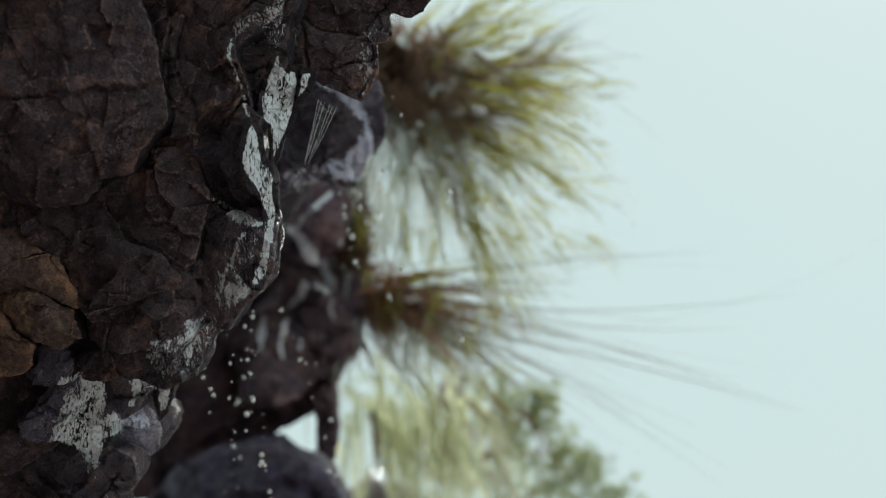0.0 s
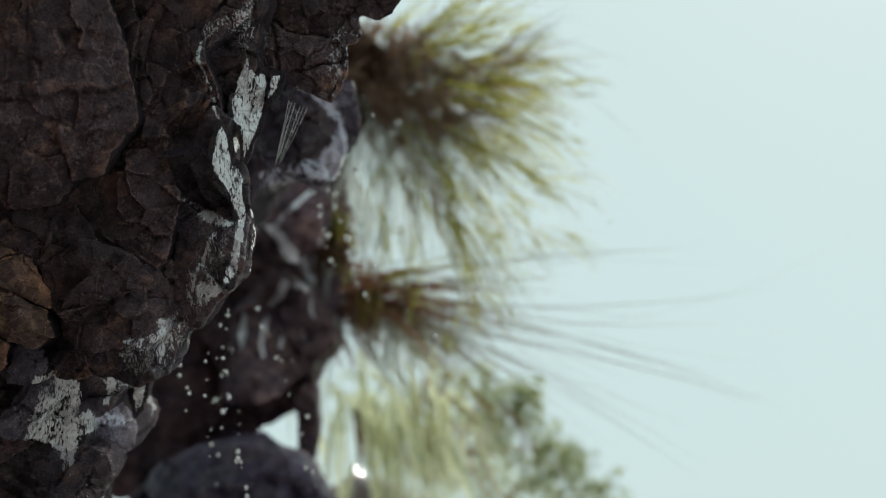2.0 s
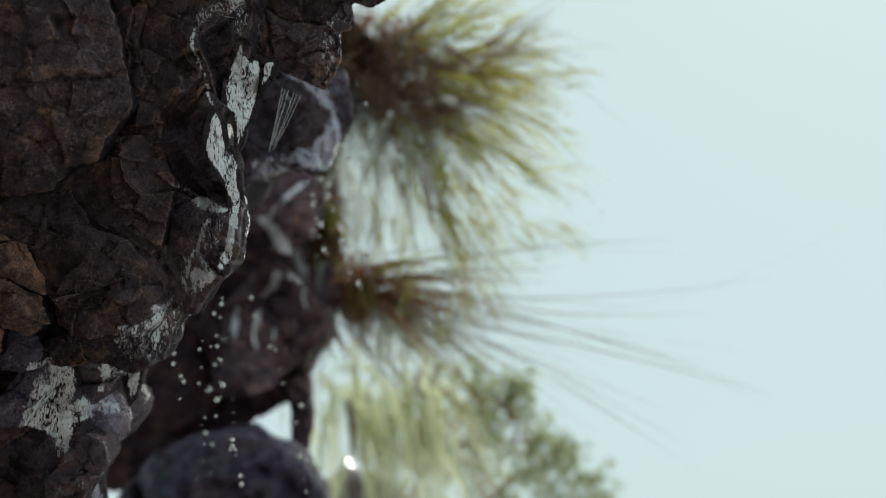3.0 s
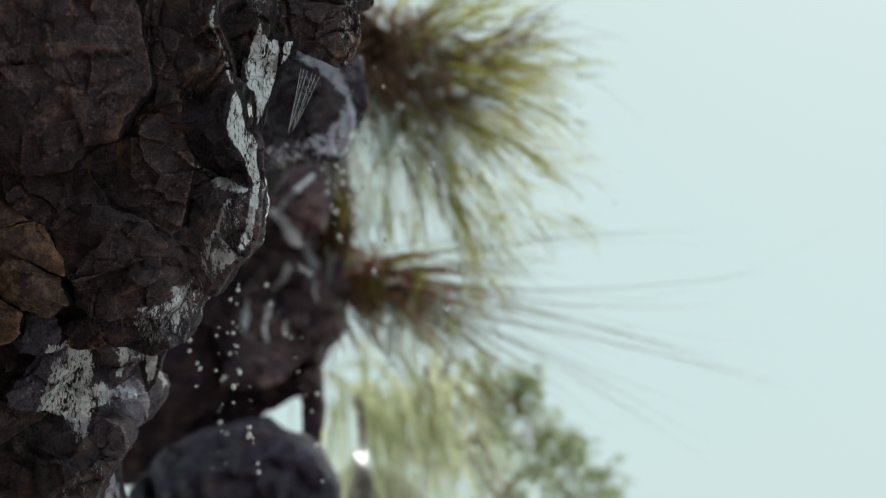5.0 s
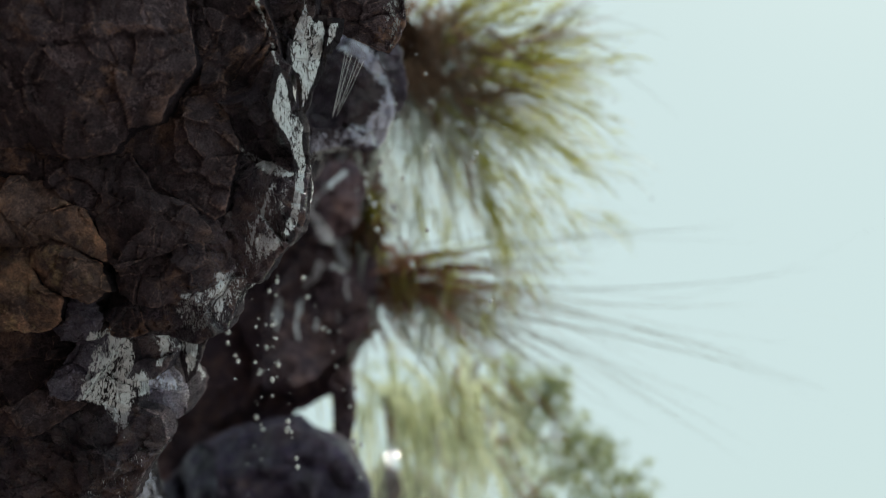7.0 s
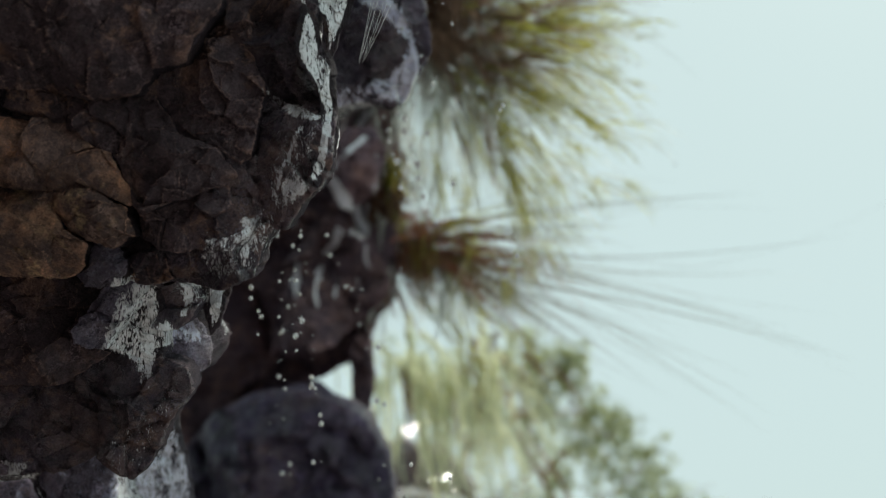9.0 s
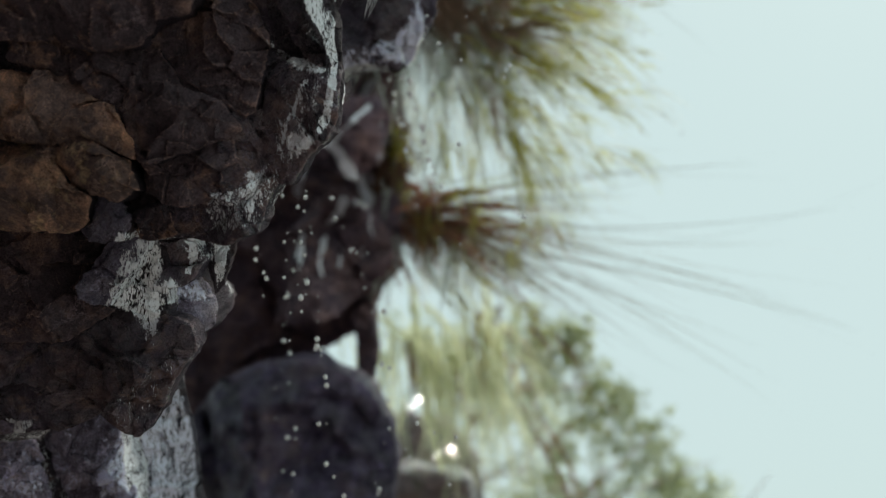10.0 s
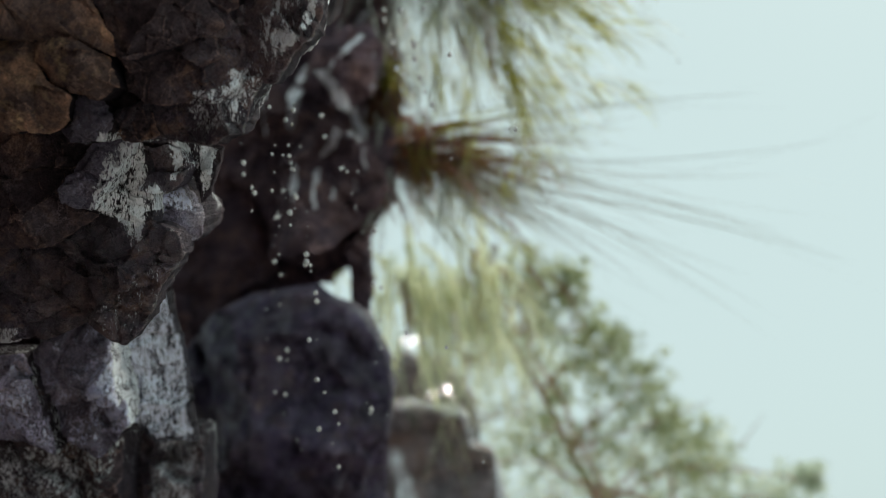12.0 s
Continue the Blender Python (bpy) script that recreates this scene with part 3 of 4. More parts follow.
def mass(x0, x1, y0, y1, top, seed, n=50):
    """A solid rocky ledge: a broken top, rough sides that go down into the ground."""
    xs, ys = np.linspace(x0, x1, n), np.linspace(y0, y1, n)
    p = np.array([(x, y, top(x, y)) for y in ys for x in xs])
    q = p[:, [0, 2, 1]] * (1, 0, 1)
    p[:, 2] += facets(q, 60, seed, 0.35, 0.02) - 0.05 + 0.02 * lumps(p, 4, seed, 4)
    faces = [(i * n + j, i * n + j + 1, (i + 1) * n + j + 1, (i + 1) * n + j) for i in range(n - 1) for j in range(n - 1)]
    edge = [j for j in range(n)] + [i * n + n - 1 for i in range(1, n)] + [(n - 1) * n + j for j in range(n - 2, -1, -1)] + [i * n for i in range(n - 2, 0, -1)]
    rows, m = [edge], len(edge)
    for f in np.linspace(0.15, 1, 7):
        low = p[edge].copy()
        low[:, 2] = low[:, 2] * (1 - f) - 0.3 * f
        mid = np.array([(x0 + x1) / 2, (y0 + y1) / 2, 0])
        low[:, :2] += (low[:, :2] - mid[:2]) * (0.03 * f + 0.10 * lumps(low, 1.6, seed + 3, 4)[:, None])
        rows.append(list(range(len(p), len(p) + m)))
        p = np.concatenate([p, low])
    for a, b in zip(rows, rows[1:]):
        faces += [(a[i], a[i - 1], b[i - 1], b[i]) for i in range(m)]
    return p, faces


# ---- the near cliff: broken blocks round a dark backing ----
cliff = thing("cliff", "dark wet basalt cliff of broken jointed blocks", "cliff", "structure")
# The body of the cliff, which carries the blocks, and the ledge at its foot.
part("cliff_wall", rock([(-4.0, -3.6), (-1.22, -3.6), (-1.20, -0.40), (-0.70, 0.05), (-0.64, 1.0), (-0.9, 2.3), (-2.0, 2.7), (-4.0, 2.5)],
                        3.05, 0.7, 0.02, 0.03, 40, 0.2, 0.03, (0, 0), 44, 300, 90), BLACK_ROCK, cliff)
# Unseen ledges added as footing, their pale tone bouncing light upward.
foot = part("cliff_foot", mass(-4.0, 0.35, 3.7, 8.2, lambda x, y: 1.22 + 0.04 * y, 61), PALE_ROCK)
tagged(foot, "unseen ledge at the foot of the spur, pale to bounce light", "rock", "", "structure")
step = part("cliff_step", mass(-3.6, -0.42, 1.75, 4.2, lambda x, y: 1.18 + 0.04 * y, 62), PALE_ROCK)
tagged(step, "unseen ledge under the near blocks, pale to bounce light", "rock", "", "structure")

# Unseen wall added round the left and rear to keep skylight off the recess; plain rock.
bend = [(-2.2, 2.8), (-2.6, 1.2), (-2.7, -0.2), (-2.5, -1.8), (-2.0, -3.3), (-1.0, -4.6), (0.8, -5.4), (2.8, -5.6)]
bend = [Vector(bend[i]).lerp(Vector(bend[i + 1]), f / 6) for i in range(7) for f in range(6)] + [Vector(bend[-1])]
wall_rows = []
for height in np.linspace(-0.2, 5.2, 37):
    lean = 0.16 * max(0, height - 1.2) ** 1.25
    wall_rows.append([(v.x + lean * 0.9, v.y + lean * (0.15 - 0.12 * v.y), height) for v in bend])
wall_in = np.array([q for r in wall_rows for q in r])
wall_in[:, 0] += facets(wall_in[:, [1, 0, 2]], 60, 17, 0.5, 0.05) + 0.05 * lumps(wall_in, 2.5, 3, 4)
wall_out = wall_in - (0.9, 0.35, 0)
wide, high, back = len(bend), len(wall_rows), len(wall_in)
quads = [(i * wide + j, i * wide + j + 1, (i + 1) * wide + j + 1, (i + 1) * wide + j) for i in range(high - 1) for j in range(wide - 1)]
quads += [tuple(back + k for k in reversed(q)) for q in quads]
rim = [j for j in range(wide)] + [i * wide + wide - 1 for i in range(1, high)] + [(high - 1) * wide + j for j in range(wide - 2, -1, -1)] + [i * wide for i in range(high - 2, 0, -1)]
quads += [(rim[i], rim[i - 1], back + rim[i - 1], back + rim[i]) for i in range(len(rim))]
tagged(part("shade_wall", (np.concatenate([wall_in, wall_out]), quads), DARK_ROCK), "unseen dark rock wall added to block skylight", "cliff", "", "structure")


def block(outline, near, thick, dome, cells, steep, tilt, material, seed, grow=None):
    """One broken block of the near cliff, finer where it is large."""
    big = max(p[0] for p in outline) - min(p[0] for p in outline) > 0.22
    around, rings = (460, 130) if big else (260, 64)
    if grow is None:
        grow = 0.006 if material is RUST_ROCK else 0.012
    return part("rock_block", rock(outline, near, thick, dome, 0.006, cells, steep, 0.006, tilt, seed, around, rings, grow), material, cliff)


block([(-0.988, 0.584), (-0.532, 0.584), (-0.501, 0.402), (-0.482, 0.356), (-0.474, 0.315), (-0.467, 0.265), (-0.456, 0.220), (-0.491, 0.179), (-0.519, 0.138), (-0.564, 0.124), (-0.587, 0.092), (-0.660, 0.081), (-0.706, 0.097), (-0.988, 0.106)], 1.64, 0.30, 0.050, 14, 0.12, (0, 0), DARK_ROCK, 11)
block([(-0.528, 0.606), (-0.287, 0.606), (-0.325, 0.417), (-0.358, 0.370), (-0.352, 0.346), (-0.344, 0.318), (-0.333, 0.275), (-0.323, 0.214), (-0.363, 0.190), (-0.424, 0.181), (-0.472, 0.169), (-0.493, 0.275), (-0.500, 0.341), (-0.514, 0.417)], 1.70, 0.30, 0.020, 16, 0.20, (0, 0), DARK_ROCK, 12)
block([(-0.360, 0.366), (-0.343, 0.403), (-0.319, 0.460), (-0.252, 0.460), (-0.266, 0.410), (-0.300, 0.391), (-0.324, 0.372), (-0.340, 0.357)], 1.72, 0.20, 0.010, 6, 0.20, (0, 0), BLACK_ROCK, 13)
block([(-0.351, 0.361), (-0.307, 0.394), (-0.275, 0.417), (-0.278, 0.373), (-0.283, 0.329), (-0.295, 0.285), (-0.315, 0.241), (-0.337, 0.255), (-0.358, 0.329)], 1.76, 0.20, 0.010, 6, 0.20, (0, 0), BLACK_ROCK, 14)
block([(-0.305, 0.688), (0.103, 0.688), (-0.034, 0.480), (-0.053, 0.460), (-0.073, 0.450), (-0.101, 0.462), (-0.107, 0.456), (-0.099, 0.425), (-0.107, 0.407), (-0.142, 0.400), (-0.136, 0.385), (-0.122, 0.359), (-0.133, 0.334), (-0.153, 0.304), (-0.176, 0.312), (-0.214, 0.330), (-0.251, 0.349), (-0.294, 0.368), (-0.305, 0.409)], 1.93, 0.05, 0.015, 14, 0.12, (0, 0), DARK_ROCK, 15)
block([(-0.454, 0.507), (-0.324, 0.493), (-0.186, 0.421), (-0.168, 0.348), (-0.171, 0.291), (-0.201, 0.244), (-0.223, 0.204), (-0.257, 0.169), (-0.324, 0.184), (-0.367, 0.172), (-0.415, 0.139), (-0.431, 0.059), (-0.497, 0.030), (-0.497, 0.348)], 2.60, 0.40, 0.020, 10, 0.20, (0, 0), VIOLET_ROCK, 16)
block([(-0.338, 0.219), (-0.317, 0.202), (-0.333, 0.159), (-0.329, 0.125), (-0.315, 0.092), (-0.308, 0.066), (-0.338, 0.039), (-0.386, 0.049), (-0.420, 0.097), (-0.444, 0.144), (-0.463, 0.171), (-0.420, 0.183), (-0.367, 0.194)], 1.72, 0.25, 0.015, 10, 0.30, (0, 0), BLACK_ROCK, 17)
block([(-0.531, 0.139), (-0.489, 0.167), (-0.447, 0.167), (-0.419, 0.122), (-0.403, 0.090), (-0.410, 0.048), (-0.424, 0.001), (-0.452, -0.027), (-0.488, -0.018), (-0.522, 0.010), (-0.545, 0.057), (-0.583, 0.094)], 1.68, 0.25, 0.008, 16, 0.20, (0, 0), DARK_ROCK, 18)
block([(-0.415, 0.092), (-0.367, 0.047), (-0.308, 0.060), (-0.295, 0.039), (-0.300, -0.009), (-0.308, -0.049), (-0.337, -0.076), (-0.365, -0.114), (-0.394, -0.114), (-0.425, -0.056), (-0.439, 0.001)], 1.72, 0.25, 0.015, 12, 0.30, (0, 0), BLACK_ROCK, 19)
block([(-0.834, 0.038), (-0.714, 0.036), (-0.677, 0.008), (-0.636, -0.022), (-0.611, -0.066), (-0.613, -0.093), (-0.639, -0.080), (-0.679, -0.062), (-0.716, -0.069), (-0.834, -0.062)], 1.66, 0.25, 0.020, 5, 0.12, (0, 0), RUST_ROCK, 20)
block([(-0.720, -0.077), (-0.683, -0.066), (-0.644, -0.084), (-0.615, -0.103), (-0.600, -0.140), (-0.631, -0.153), (-0.661, -0.149), (-0.696, -0.133), (-0.722, -0.103)], 1.67, 0.25, 0.020, 5, 0.12, (0, 0), RUST_ROCK, 21)
block([(-0.849, -0.070), (-0.733, -0.074), (-0.733, -0.108), (-0.707, -0.138), (-0.682, -0.153), (-0.690, -0.187), (-0.718, -0.206), (-0.849, -0.196)], 1.69, 0.25, 0.020, 7, 0.20, (0, 0), RUST_ROCK, 22)
block([(-0.676, 0.090), (-0.601, 0.090), (-0.578, 0.071), (-0.555, 0.038), (-0.541, 0.001), (-0.592, -0.027), (-0.615, -0.055), (-0.641, -0.020), (-0.686, 0.012), (-0.725, 0.040), (-0.770, 0.057), (-0.770, 0.085)], 1.68, 0.25, 0.020, 9, 0.20, (0, 0), DARK_ROCK, 23)
block([(-0.589, -0.029), (-0.538, 0.001), (-0.477, -0.016), (-0.457, -0.050), (-0.500, -0.073), (-0.538, -0.083), (-0.568, -0.097), (-0.587, -0.069)], 1.67, 0.25, 0.020, 6, 0.20, (0, 0), DARK_ROCK, 24)
block([(-0.575, -0.101), (-0.547, -0.086), (-0.505, -0.075), (-0.467, -0.054), (-0.456, -0.094), (-0.446, -0.127), (-0.472, -0.152), (-0.514, -0.156), (-0.547, -0.154), (-0.569, -0.136)], 1.70, 0.25, 0.020, 8, 0.30, (0, 0), DARK_ROCK, 25)
block([(-0.470, -0.052), (-0.434, -0.009), (-0.391, -0.114), (-0.415, -0.164), (-0.429, -0.200), (-0.463, -0.214), (-0.511, -0.209), (-0.568, -0.200), (-0.592, -0.171), (-0.558, -0.157), (-0.477, -0.156), (-0.449, -0.128)], 1.72, 0.25, 0.015, 16, 0.35, (0, 0), BLACK_ROCK, 26)
block([(-0.692, -0.162), (-0.673, -0.156), (-0.646, -0.162), (-0.635, -0.188), (-0.643, -0.207), (-0.679, -0.213), (-0.696, -0.193)], 1.70, 0.20, 0.012, 4, 0.15, (0, 0), GREY_ROCK, 27)
block([(-0.646, -0.163), (-0.612, -0.151), (-0.579, -0.175), (-0.569, -0.203), (-0.603, -0.210), (-0.635, -0.203)], 1.71, 0.20, 0.012, 5, 0.20, (0, 0), DARK_ROCK, 28)
block([(-0.629, -0.028), (-0.606, -0.076), (-0.585, -0.104), (-0.576, -0.152), (-0.606, -0.152), (-0.618, -0.142), (-0.633, -0.099)], 1.72, 0.20, -0.020, 5, 0.20, (0, 0), BLACK_ROCK, 29)
block([(-0.976, -0.172), (-0.829, -0.169), (-0.762, -0.179), (-0.685, -0.209), (-0.742, -0.280), (-0.754, -0.321), (-0.706, -0.341), (-0.781, -0.387), (-0.989, -0.395)], 1.84, 0.30, 0.020, 10, 0.20, (0, 0), DARK_ROCK, 30)
block([(-0.660, -0.204), (-0.630, -0.202), (-0.622, -0.217), (-0.640, -0.264), (-0.683, -0.334), (-0.723, -0.322), (-0.725, -0.298), (-0.702, -0.259)], 1.78, 0.20, 0.003, 3, 0.06, (0.15, 0), GREY_ROCK, 31, 0.002)
block([(-0.623, -0.206), (-0.584, -0.202), (-0.559, -0.264), (-0.574, -0.299), (-0.591, -0.310), (-0.627, -0.305)], 1.89, 0.20, 0.010, 6, 0.30, (0.2, 0), BLACK_ROCK, 32, 0.002)
block([(-0.646, -0.321), (-0.628, -0.306), (-0.601, -0.292), (-0.578, -0.324), (-0.564, -0.368), (-0.576, -0.401), (-0.603, -0.420), (-0.623, -0.435), (-0.632, -0.391), (-0.647, -0.373)], 2.00, 0.25, 0.020, 6, 0.22, (1.0, 0), LILAC_ROCK, 33, 0.002)
block([(-0.999, -0.377), (-0.779, -0.369), (-0.713, -0.342), (-0.665, -0.372), (-0.630, -0.371), (-0.591, -0.391), (-0.582, -0.423), (-0.622, -0.478), (-0.654, -0.542), (-0.683, -0.572), (-0.736, -0.529), (-0.818, -0.565), (-1.007, -0.527)], 1.86, 0.35, 0.030, 18, 0.25, (0, 0), BLACK_ROCK, 34)
block([(-0.747, -0.199), (-0.652, -0.232), (-0.629, -0.332), (-0.692, -0.349), (-0.745, -0.325)], 2.25, 0.20, 0.000, 6, 0.25, (0, 0), BLACK_ROCK, 35)
block([(-1.029, -0.446), (-0.923, -0.481), (-0.889, -0.538), (-0.909, -0.576), (-1.037, -0.589)], 1.95, 0.30, 0.010, 5, 0.20, (0, 0), GREY_ROCK, 36)
block([(-0.927, -0.632), (-0.863, -0.580), (-0.829, -0.637), (-0.822, -0.703), (-0.812, -0.752), (-0.872, -0.745), (-0.919, -0.703), (-0.977, -0.678)], 2.20, 0.30, 0.020, 6, 0.25, (0, 0), LILAC_ROCK, 37)
block([(-0.992, -0.682), (-0.927, -0.713), (-0.880, -0.756), (-0.820, -0.769), (-0.810, -0.812), (-0.867, -0.874), (-0.909, -0.857), (-0.967, -0.799)], 2.22, 0.30, 0.020, 7, 0.25, (0, 0), LILAC_ROCK, 38)
block([(-1.144, -0.666), (-0.991, -0.668), (-0.971, -0.727), (-0.961, -0.781), (-0.951, -0.859), (-0.988, -0.834), (-1.152, -0.809)], 2.15, 0.30, 0.020, 7, 0.25, (0, 0), LILAC_ROCK, 39)
block([(-1.206, -0.849), (-1.008, -0.875), (-0.950, -0.952), (-0.934, -1.143), (-1.223, -1.142)], 2.25, 0.30, 0.020, 10, 0.25, (0, 0), BLACK_ROCK, 40)
block([(-0.993, -0.903), (-0.904, -0.904), (-0.852, -0.865), (-0.858, -1.164), (-0.954, -1.164)], 2.30, 0.30, 0.020, 10, 0.25, (0, 0), DARK_ROCK, 41)
block([(-0.841, -0.923), (-0.793, -0.933), (-0.711, -0.917), (-0.719, -1.240), (-0.874, -1.239)], 2.48, 0.30, 0.020, 10, 0.30, (0, 0), BLACK_ROCK, 42)
block([(-1.251, 0.730), (-0.395, 0.730), (-0.395, 0.402), (-0.414, 0.255), (-0.418, 0.149), (-0.416, 0.043), (-0.431, -0.052), (-0.484, -0.110), (-0.526, -0.179), (-0.638, -0.210), (-1.251, -0.210)], 1.90, 0.60, 0.000, 20, 0.10, (0, 0), BLACK_ROCK, 43)
block([(-0.286, 0.346), (-0.303, 0.307), (-0.314, 0.263), (-0.315, 0.235), (-0.309, 0.214), (-0.300, 0.204), (-0.299, 0.150), (-0.289, 0.153), (-0.279, 0.182), (-0.269, 0.214), (-0.257, 0.261), (-0.254, 0.299), (-0.259, 0.322), (-0.271, 0.319), (-0.280, 0.325)], 1.77, 0.03, 0.004, 6, 0.10, (1.2, 0), GLARE_ROCK, 51, 0.002)
block([(-0.259, 0.257), (-0.257, 0.290), (-0.251, 0.315), (-0.230, 0.321), (-0.231, 0.298), (-0.248, 0.263)], 1.80, 0.03, 0.003, 3, 0.10, (1.0, 0), GLARE_ROCK, 52, 0.002)
block([(-0.319, 0.217), (-0.329, 0.181), (-0.331, 0.150), (-0.326, 0.126), (-0.317, 0.105), (-0.308, 0.089), (-0.305, 0.072), (-0.299, 0.049), (-0.300, 0.033), (-0.281, 0.034), (-0.280, 0.075), (-0.282, 0.112), (-0.288, 0.142), (-0.298, 0.150), (-0.302, 0.172), (-0.306, 0.197)], 1.70, 0.03, 0.004, 6, 0.10, (1.4, 0), GLARE_ROCK, 54, 0.002)
block([(-0.300, 0.043), (-0.306, 0.006), (-0.314, -0.027), (-0.317, -0.047), (-0.308, -0.063), (-0.293, -0.046), (-0.285, -0.013), (-0.280, 0.026), (-0.280, 0.044)], 1.71, 0.03, 0.004, 6, 0.10, (1.4, 0), GLARE_ROCK, 55, 0.002)
block([(-0.589, -0.218), (-0.556, -0.218), (-0.520, -0.236), (-0.529, -0.275), (-0.538, -0.314), (-0.554, -0.333), (-0.560, -0.298), (-0.577, -0.270)], 1.98, 0.05, 0.004, 4, 0.12, (0.8, 0), GLARE_ROCK, 61, 0.002)
block([(-0.749, -0.478), (-0.740, -0.564), (-0.726, -0.644), (-0.718, -0.725), (-0.709, -0.807), (-0.695, -0.912), (-0.732, -0.904), (-0.772, -0.901), (-0.805, -0.860), (-0.830, -0.848), (-0.846, -0.811), (-0.859, -0.767), (-0.862, -0.713), (-0.837, -0.679), (-0.815, -0.619), (-0.786, -0.540), (-0.767, -0.498)], 2.38, 0.05, 0.006, 8, 0.10, (0.8, 0), SLAB_ROCK, 62, 0.002)
block([(-0.653, -0.214), (-0.628, -0.199), (-0.614, -0.199), (-0.613, -0.273), (-0.611, -0.322), (-0.611, -0.371), (-0.634, -0.416), (-0.646, -0.411), (-0.653, -0.377), (-0.674, -0.370), (-0.702, -0.349), (-0.680, -0.291), (-0.659, -0.243)], 1.85, 0.12, 0.006, 8, 0.16, (0.6, 0), GLARE_ROCK, 63, 0.002)
block([(-1.616, 0.865), (-0.472, 0.865), (-0.472, 0.281), (-0.495, 0.025), (-0.588, -0.092), (-1.616, -0.162)], 2.10, 1.90, 0.000, 20, 0.10, (0, 0), BLACK_ROCK, 45)
block([(-1.735, -0.623), (-0.979, -0.629), (-0.943, -0.740), (-0.970, -1.391), (-1.791, -1.389)], 2.50, 1.20, 0.000, 20, 0.10, (0, 0), BLACK_ROCK, 46)

# ---- the far cliff spur, boulders ----
spur = thing("cliff_spur", "brown basalt spur with wet streaks behind the falling drops", "cliff", "structure")


def spur_block(outline, near, thick, dome, cells, steep, tilt, material, seed):
    return part("rock_block", rock(outline, near, thick, dome, 0.012, cells, steep, 0.01, tilt, seed, 160, 40), material, spur)


spur_block([(-1.657, 0.760), (-0.794, 0.734), (-0.507, 0.695), (-0.376, 0.617), (-0.361, 0.499), (-0.376, 0.368), (-0.361, 0.251), (-0.345, 0.029), (-0.361, -0.154), (-0.376, -0.311), (-0.376, -0.468), (-0.465, -0.551), (-0.507, -0.651), (-0.585, -0.768), (-0.664, -0.794), (-0.711, -0.834), (-0.794, -0.860), (-0.951, -1.199), (-1.657, -1.199)], 4.70, 1.00, 0.080, 22, 0.25, (0, 0), BROWN_ROCK, 71)
spur_block([(-0.583, -0.637), (-0.491, -0.591), (-0.478, -0.713), (-0.473, -0.841), (-0.496, -0.956), (-0.540, -1.005), (-0.573, -0.918), (-0.568, -0.765)], 4.60, 0.30, 0.030, 4, 0.20, (0, 0), BROWN_ROCK, 72)
spur_block([(-0.768, 0.051), (-0.585, 0.272), (-0.450, 0.296), (-0.389, 0.198), (-0.426, 0.027), (-0.548, -0.071), (-0.695, 0.002)], 4.40, 0.30, 0.030, 8, 0.30, (0, 0), BROWN_ROCK, 73)
spur_block([(-0.841, -0.291), (-0.646, -0.071), (-0.475, -0.193), (-0.377, -0.389), (-0.450, -0.487), (-0.621, -0.634), (-0.841, -0.682)], 4.40, 0.30, 0.050, 10, 0.30, (0, 0), BROWN_ROCK, 74)


def boulder(outline, near, thick, dome, cells, steep, tilt, material, seed, label):
    b = part("boulder", rock(outline, near, thick, dome, 0.01, cells, steep, 0.01, tilt, seed, 180, 50), material)
    b.matrix_world = BEDS
    return tagged(b, label, "boulder")


boulder([(-1.252, -1.067), (-1.110, -0.907), (-0.971, -0.822), (-0.834, -0.785), (-0.676, -0.770), (-0.587, -0.825), (-0.525, -0.849), (-0.443, -0.958), (-0.367, -1.101), (-0.346, -1.211), (-0.370, -1.327), (-0.398, -1.635), (-0.436, -2.517), (-1.305, -2.517)], 4.10, 1.20, 0.090, 40, 0.26, (0, 0), BLUE_ROCK, 91, "large bluish wet basalt boulder below the falling drops")
boulder([(-0.632, -1.842), (-0.506, -1.792), (-0.049, -1.846), (-0.023, -2.087), (0.113, -2.109), (0.176, -2.352), (0.195, -4.013), (-0.688, -4.013)], 6.40, 1.00, 0.060, 8, 0.15, (0, 0), PALE_ROCK, 92, "square brown boulder with water running off it")
boulder([(-0.820, -1.833), (-0.570, -1.688), (-0.200, -1.795), (0.004, -2.048), (0.043, -2.344), (-0.049, -3.287), (-0.847, -3.284)], 7.40, 1.00, 0.100, 14, 0.25, (0, 0), PALE_ROCK, 93, "grey wet boulder under hanging grass")

# ---- grass tussocks on the spur ----
WATER, an, al, ap = shader("whitened water")
# White base under half transmission stands in for glints in the drops.
ap.inputs["Base Color"].default_value, ap.inputs["Roughness"].default_value = (1, 1, 1, 1), 0.04
ap.inputs["Transmission Weight"].default_value, ap.inputs["IOR"].default_value = 0.55, 1.333
GREEN = leaf_material("olive grass", (0.25, 0.235, 0.045, 1), (0.66, 0.64, 0.15, 1), 0.62)
THATCH = leaf_material("dead brown grass", (0.12, 0.072, 0.048, 1), (0.40, 0.25, 0.165, 1), 0.48)
RUSTY = leaf_material("rusty dead grass", (0.17, 0.072, 0.042, 1), (0.40, 0.17, 0.10, 1), 0.45)
STEM = leaf_material("thin dry stems", (0.13, 0.115, 0.08, 1), (0.28, 0.25, 0.17, 1), 0.4)
# Near-white colour imitates bright sky blurring through thin blades.
WHITENED = leaf_material("blades whitened like bright sky", (0.62, 0.70, 0.62, 1), (0.94, 0.97, 0.93, 1), 0.65)
# Farther blades and leaves are paled, with haze put into their colour.
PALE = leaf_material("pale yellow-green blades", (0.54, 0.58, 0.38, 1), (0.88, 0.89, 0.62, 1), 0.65)
